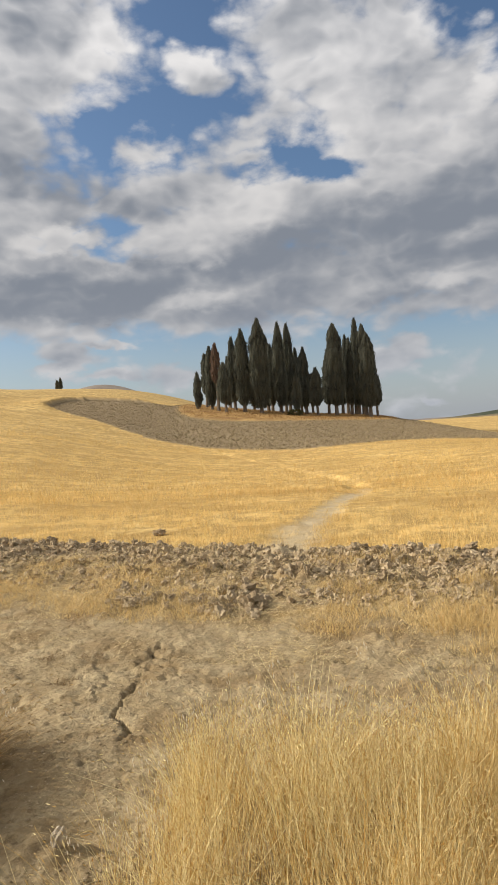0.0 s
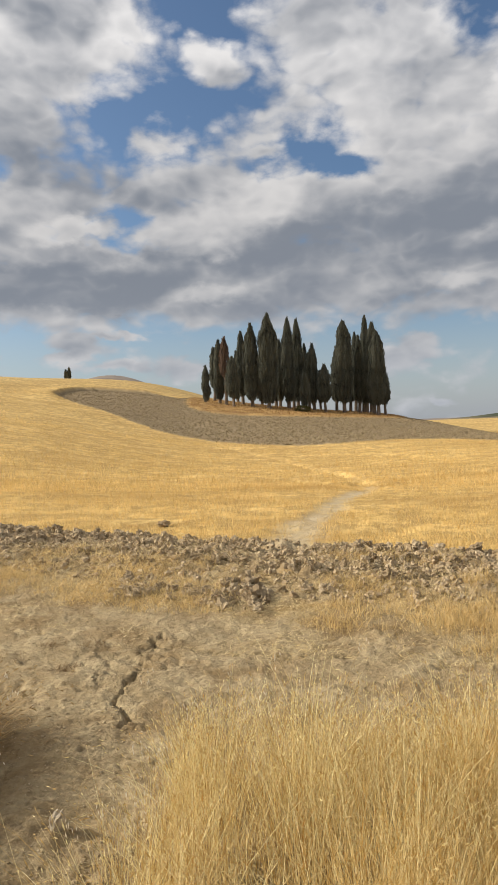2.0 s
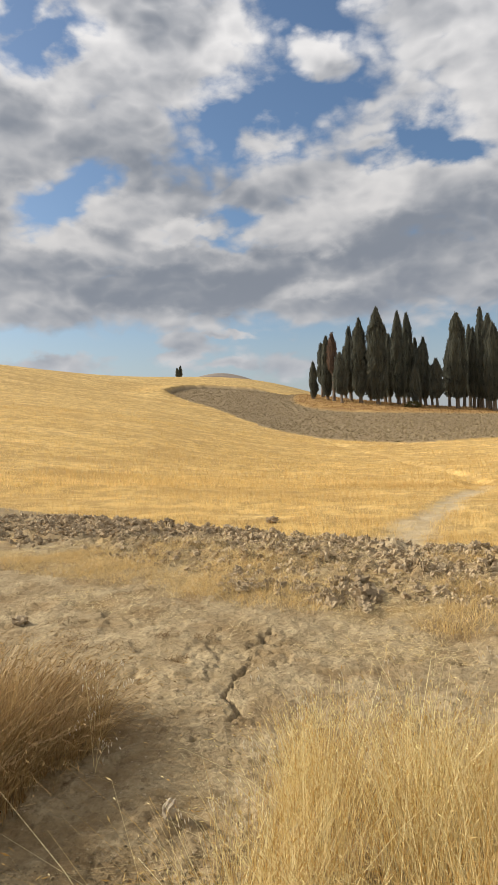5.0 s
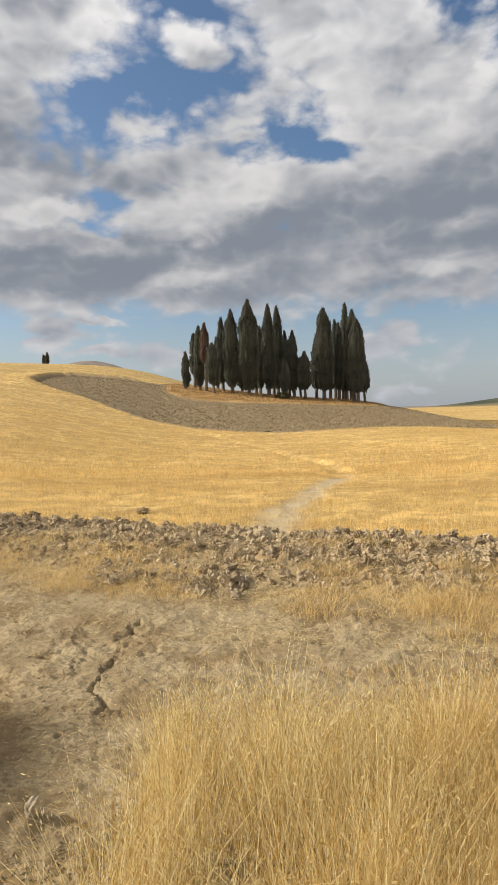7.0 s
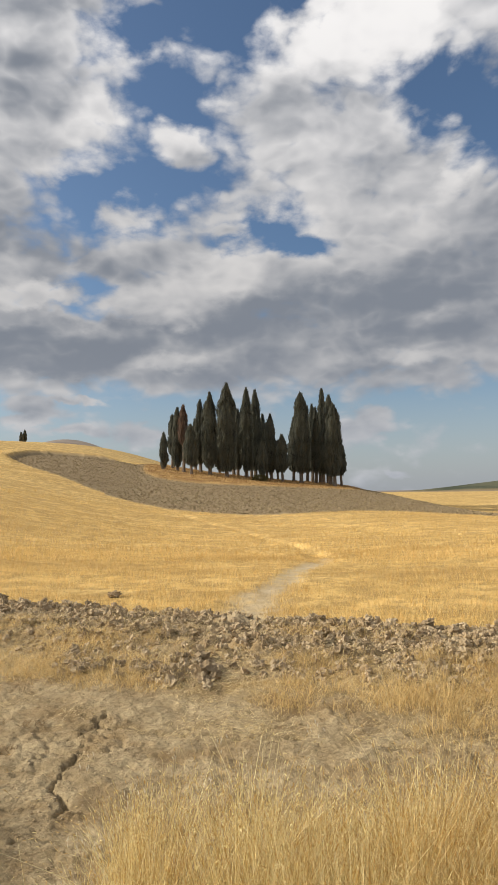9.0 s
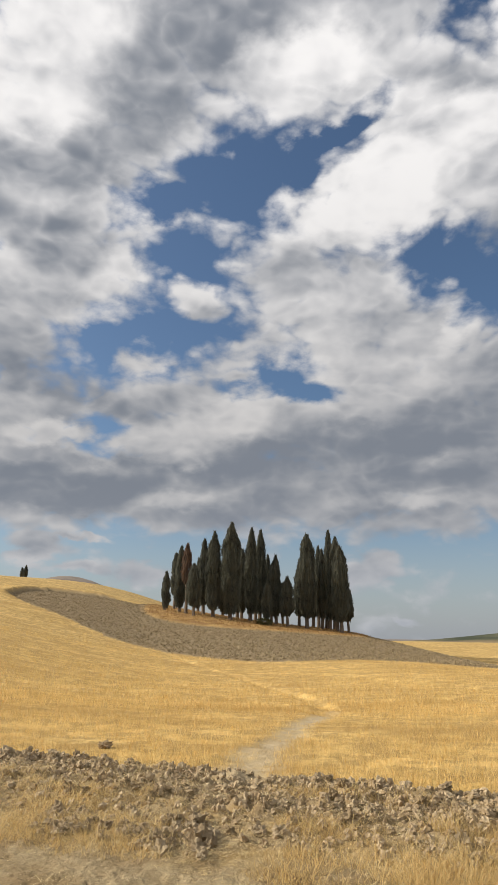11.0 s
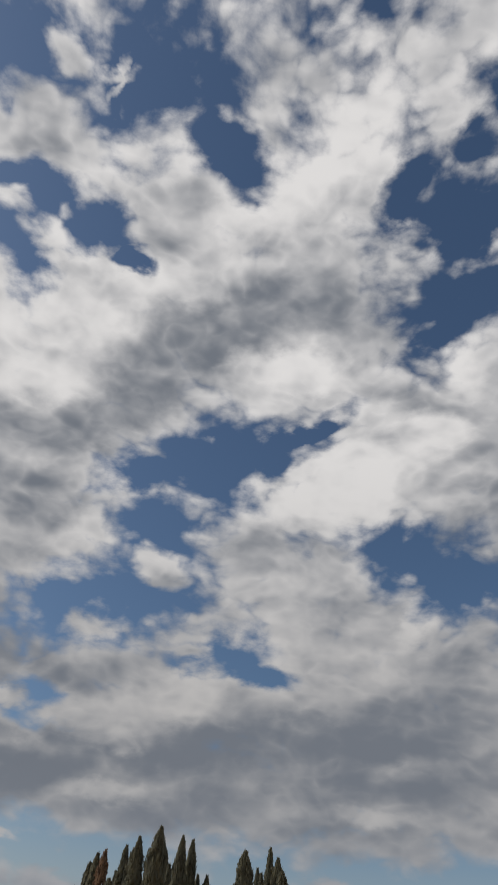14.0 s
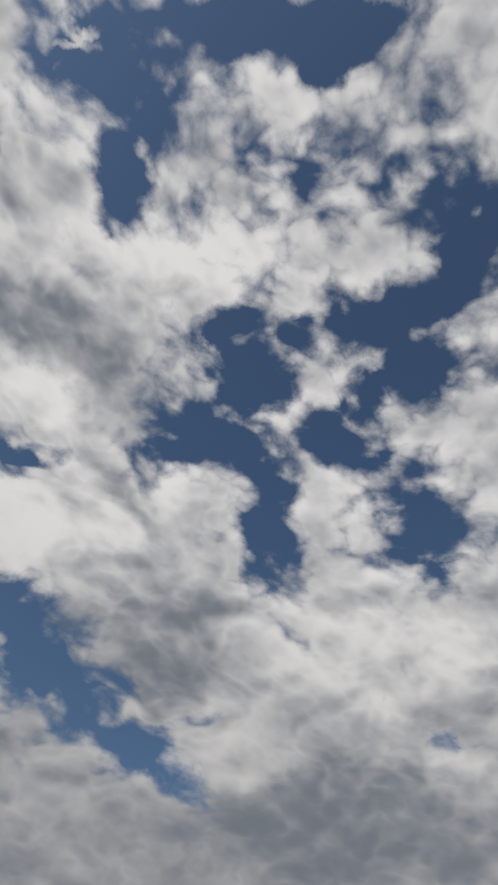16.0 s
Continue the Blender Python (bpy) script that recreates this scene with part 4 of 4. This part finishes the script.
def build_shrub(x, y, size, seed):
    g = np.random.default_rng(seed)
    bush = new("shrub")
    bush.location = (x, y, float(land(x, y)) - 0.03)
    n = 500
    d = g.normal(0, 1, (n, 3))
    d /= np.linalg.norm(d, axis=1, keepdims=True)
    c = d * size * g.uniform(0.5, 1.0, n)[:, None] * np.array([1.4, 1.0, 0.6]) + np.array([0, 0, size * 0.5])
    t = np.cross(d, g.normal(0, 1, (n, 3)))
    t /= np.linalg.norm(t, axis=1, keepdims=True)
    l = g.uniform(0.10, 0.22, n)[:, None]
    v = np.stack([c - d * l, c + t * l * 0.5, c + d * l, c - t * l * 0.5], 1).reshape(-1, 3)
    f = np.arange(n * 4).reshape(n, 4)
    mesh_arrays("foliage", v, f, SAGE, bush)
    bm = bmesh.new()
    for k in range(6):
        a = k * 1.05
        p = Vector((math.cos(a) * size * 0.8, math.sin(a) * size * 0.6, size * 0.7))
        lo = [bm.verts.new((math.cos(q) * 0.03, math.sin(q) * 0.03, 0)) for q in (0, 2.1, 4.2)]
        hi = [bm.verts.new(p + Vector((math.cos(q) * 0.01, math.sin(q) * 0.01, 0))) for q in (0, 2.1, 4.2)]
        for i in range(3):
            bm.faces.new((lo[i], lo[(i + 1) % 3], hi[(i + 1) % 3], hi[i]))
    part("stems", bm, BARK, bush)
    return tagged(bush, "low olive green shrub at the foot of the grove", "shrub")


build_shrub(*polar(4.2, 104.0), 1.0, 5)


# ---- stones and clods ----
def lump(seed, subdiv, rough=0.62):
    bm = bmesh.new()
    bmesh.ops.create_icosphere(bm, subdivisions=subdiv, radius=1.0)
    g = random.Random(seed)
    off = Vector((g.uniform(0, 50), g.uniform(0, 50), g.uniform(0, 50)))
    cuts = [(Vector((g.gauss(0, 1), g.gauss(0, 1), g.gauss(0, 1))).normalized(), g.uniform(0.5, 0.85)) for _ in range(3)]
    for v in bm.verts:
        p = v.co.copy()
        for nrm, lim in cuts:
            over = p.dot(nrm) - lim
            if over > 0:
                p -= nrm * over * 0.85
        p *= 1 + rough * (noise.fractal(p * 2.1 + off, 0.45, 2.3, 5) + 0.30 * noise.noise(p * 5.5 + off))
        v.co = Vector((p.x, p.y, p.z * 0.72))
    return bm


CLOD_MESHES = []
for k in range(10):
    me = bpy.data.meshes.new("clod")
    bm = lump(k + 3, 3)
    bm.to_mesh(me)
    bm.free()
    me.materials.append(CLOD)
    CLOD_MESHES.append(me)


def clod_spots(n, seed):
    g = np.random.default_rng(seed)
    a, d = np.radians(g.uniform(-40, 31, n)), g.uniform(5.0, 12.8, n)
    x, y = d * np.sin(a), d * np.cos(a)
    u = furrow(x, y)
    dense = np.maximum(smooth(-1.9, -1.4, u), 0.34 * smooth(-2.9, -2.2, u)) * smooth(0.08, -0.15, u)
    left = smooth(-0.2, 0.0, -np.abs(x + 0.75) + 0.7) * smooth(-3.3, -2.9, u) * smooth(-2.2, -2.5, u) * 0.55
    right = smooth(0.0, 0.4, x) * smooth(-3.0, -2.5, u) * smooth(-1.3, -1.6, u) * 0.30
    tread = 1 - 0.75 * smooth(0.55, 0.2, near_line(FOOTPATH, x, y)) * smooth(8.0, 8.6, y)
    worth = np.maximum(np.maximum(dense, left), right) * tread * (0.75 + 1.6 * fbm(x * 1.2, y * 1.2, 3, 111))
    keep = worth > g.uniform(0.12, 1.0, n)
    return x[keep], y[keep], g


def build_clods():
    x, y, g = clod_spots(74000, 21)
    size = 0.008 + 0.038 * g.uniform(0, 1, len(x)) ** 2.6 + 0.025 * (g.uniform(0, 1, len(x)) < 0.03)
    u = furrow(x, y)
    size = size * (1 + 0.35 * smooth(-0.2, 0.0, 0.75 - np.abs(x + 0.65)) * smooth(-3.4, -3.0, u) * smooth(-2.0, -2.4, u))
    z = land(x, y)
    order = np.argsort(-size)
    for i in order[:300]:
        ob = new("clod", CLOD_MESHES[int(g.integers(10))])
        s = size[i]
        ob.matrix_world = pose(x[i], y[i], z[i] + s * 0.28, g.uniform(-30, 30), g.uniform(-30, 30), g.uniform(0, 360)) @ Matrix.Diagonal((s * g.uniform(0.8, 1.3), s * g.uniform(0.8, 1.2), s * g.uniform(0.9, 1.3), 1))
        ob.parent = GROUND
    protos = []
    for k in range(12):
        bm = lump(k + 60, 1 if k < 6 else 2, 0.68)
        protos.append((np.array([v.co[:] for v in bm.verts]), np.array([[v.index for v in f.verts] for f in bm.faces])))
        bm.free()
    lots = []
    for i in order[300:]:
        pv, pf = protos[int(g.integers(6)) + (6 if size[i] > 0.014 else 0)]
        m = np.array(Euler((g.uniform(0, 6), g.uniform(0, 6), g.uniform(0, 6))).to_matrix())
        lots.append((pv @ m.T * size[i] + np.array([x[i], y[i], z[i] + size[i] * 0.2]), pf))
    v, f = joined(lots)
    tagged(mesh_arrays("small_clods", v, f, CLOD), "broken grey brown clods of turned clay along the field edge", "clods", kind="stuff")


build_clods()


def build_far_clods():
    g = np.random.default_rng(33)
    n = 62000
    a, d = np.radians(g.uniform(-18, 32, n)), (g.uniform(0, 1, n) * (128 ** 1.5 - 54 ** 1.5) + 54 ** 1.5) ** (1 / 1.5)
    x, y = d * np.sin(a), d * np.cos(a)
    plough = zones(x, y)[1]
    keep = plough > 0.5
    x, y = x[keep], y[keep]
    n = len(x)
    z = land(x, y)
    s = 0.03 + 0.10 * g.uniform(0, 1, n) ** 2
    base = np.array([(1, 0, 0), (-1, 0, 0), (0, 1, 0), (0, -1, 0), (0, 0, 1), (0, 0, -1)], float)
    f0 = np.array([(0, 2, 4), (2, 1, 4), (1, 3, 4), (3, 0, 4), (2, 0, 5), (1, 2, 5), (3, 1, 5), (0, 3, 5)])
    v = base[None] * s[:, None, None] * g.uniform(0.6, 1.35, (n, 6, 1)) + g.normal(0, 0.25, (n, 6, 3)) * s[:, None, None]
    v += np.stack([x, y, z + s * 0.15], 1)[:, None]
    f = (np.arange(n) * 6)[:, None, None] + f0[None]
    tagged(mesh_arrays("ploughed_clods", v.reshape(-1, 3), f.reshape(-1, 3), TILTH), "coarse dry clods over the ploughed hillside", "clods", kind="stuff")


build_far_clods()


def stone(name, x, y, size, turn, seed, mat, label, category, rough=0.25):
    bm = lump(seed, 3, rough)
    for v in bm.verts:
        v.co = Vector((v.co.x * size[0], v.co.y * size[1], v.co.z * size[2]))
    ob = part(name, bm, mat, None)
    ob.matrix_world = pose(x, y, float(land(x, y)) + size[2] * 0.45, *turn)
    return tagged(ob, label, category)


stone("stone", -0.87, 2.60, (0.034, 0.030, 0.068), (8, 14, 20), 90, STONE, "small pale upright stone on the shaded clay track", "stone")
stone("earth_clod", -2.98, 5.17, (0.07, 0.06, 0.06), (0, 5, 40), 91, CLOD, "lone brown clod on the bare clay", "clod", 0.55)
stone("earth_mound", -1.61, 11.0, (0.11, 0.09, 0.08), (0, 0, 10), 92, CLOD, "dark lump of earth standing in the stubble", "clod", 0.55)


def crumbs(name, n, d0, d1, az0, az1, s0, s1, seed, mat, label, test=None):
    """Many small broken bits lying on the ground."""
    g = np.random.default_rng(seed)
    a, d = np.radians(g.uniform(az0, az1, n)), g.uniform(d0, d1, n)
    x, y = d * np.sin(a), d * np.cos(a)
    if test is not None:
        keep = test(x, y) > g.uniform(0, 1, n)
        x, y = x[keep], y[keep]
        n = len(x)
    s = s0 + (s1 - s0) * g.uniform(0, 1, n) ** 3
    base = np.array([(1, 0, 0), (-1, 0, 0), (0, 1, 0), (0, -1, 0), (0, 0, 0.8), (0, 0, -0.8)], float)
    f0 = np.array([(0, 2, 4), (2, 1, 4), (1, 3, 4), (3, 0, 4), (2, 0, 5), (1, 2, 5), (3, 1, 5), (0, 3, 5)])
    v = base[None] * s[:, None, None] * g.uniform(0.6, 1.35, (n, 6, 1)) + g.normal(0, 0.25, (n, 6, 3)) * s[:, None, None]
    v[:, :, 2] *= 0.7
    v += np.stack([x, y, land(x, y) + s * 0.15], 1)[:, None]
    f = (np.arange(n) * 6)[:, None, None] + f0[None]
    return tagged(mesh_arrays(name, v.reshape(-1, 3), f.reshape(-1, 3), mat, None, True), label, name.replace("_", " "), kind="stuff")


crumbs("clay_crumbs", 14000, 2.3, 7.0, -40, 31, 0.002, 0.010, 51, CLOD, "small crumbs of dry clay scattered over the bare track",
       lambda x, y: np.clip(0.55 + 2.5 * fbm(x * 1.3, y * 1.3, 3, 121), 0.1, 1))
crumbs("gravel", 20000, 1.4, 2.9, -42, 5, 0.002, 0.009, 52, TILTH, "grey road gravel at the edge of the clay track",
       lambda x, y: smooth(2.8, 2.35, np.hypot(x, y) + 0.5 * fbm(x * 2, y * 2, 3, 131)))


# ---- small plants on the track ----
PALE = straw_material("bleached_oat_husk", (0.66, 0.58, 0.44), (0.88, 0.82, 0.70), 0.6, 0.3)
WEED = straw_material("withered_weed", (0.16, 0.10, 0.05), (0.34, 0.23, 0.11), 0.8, 0.2)


def oat_plant(x, y, n, tall, seed):
    g = np.random.default_rng(seed)
    plant = new("oat_plant")
    plant.location = (x, y, float(land(x, y)))
    base = np.concatenate([g.normal(0, 0.015, (n, 2)), np.full((n, 1), -0.01)], 1)
    v, f, tip, w = blades(base, tall * g.uniform(0.7, 1.1, n), g.normal(0, 0.28, (n, 2)), np.full(n, 0.003), g)
    tagged(mesh_arrays("stems", v, f, OATS, plant), kind="stuff")
    tips = np.repeat(tip, 7, 0) + g.normal(0, 0.022, (n * 7, 3)) - np.array([0, 0, 0.03])
    down = np.tile(np.array([[0.15, 0.0, -1.0]]), (n * 7, 1))
    v, f = heads(tips, down, g.uniform(0.016, 0.026, n * 7), g.uniform(0.004, 0.007, n * 7), g, 0.2)
    tagged(mesh_arrays("spikelets", v, f, PALE, plant), "bleached drooping spikelets", kind="stuff")
    return tagged(plant, "wild oat plant with bleached drooping spikelets beside the track", "wild oat", "oat plants")


for k, (x, y, n, tall) in enumerate(((-0.60, 2.30, 6, 0.36), (-0.50, 2.60, 4, 0.40), (-1.45, 3.20, 6, 0.44), (-1.36, 2.98, 4, 0.28), (-0.36, 2.95, 5, 0.50), (0.2, 2.9, 5, 0.62))):
    oat_plant(x, y, n, tall, 70 + k)


def build_weeds():
    lots = []
    for k, (x, y, size) in enumerate(((-2.30, 4.85, 0.10), (-1.85, 4.62, 0.14), (-2.2, 4.6, 0.08), (-1.6, 4.9, 0.08), (-1.85, 4.2, 0.07), (1.75, 3.75, 0.10),
                                      (2.0, 3.95, 0.08), (1.2, 3.6, 0.09), (0.75, 3.55, 0.10), (-1.3, 4.9, 0.07), (-2.6, 5.2, 0.1), (-1.35, 4.4, 0.06))):
        g = np.random.default_rng(170 + k)
        n = 150
        a, q = g.uniform(0, 2 * np.pi, n), np.sqrt(g.uniform(0, 1, n)) * size
        px, py = x + q * np.cos(a) * 1.5, y + q * np.sin(a)
        v, f, tip, w = blades(with_ground(px, py), g.uniform(0.015, 0.05, n), g.normal(0, 0.9, (n, 2)), g.uniform(0.003, 0.006, n), g, (0.0, 0.5, 1.0))
        lots.append((v, f))
    v, f = joined(lots)
    return tagged(mesh_arrays("withered_weeds", v, f, WEED), "low withered brown weeds on the bare clay", "weeds", kind="stuff")


build_weeds()
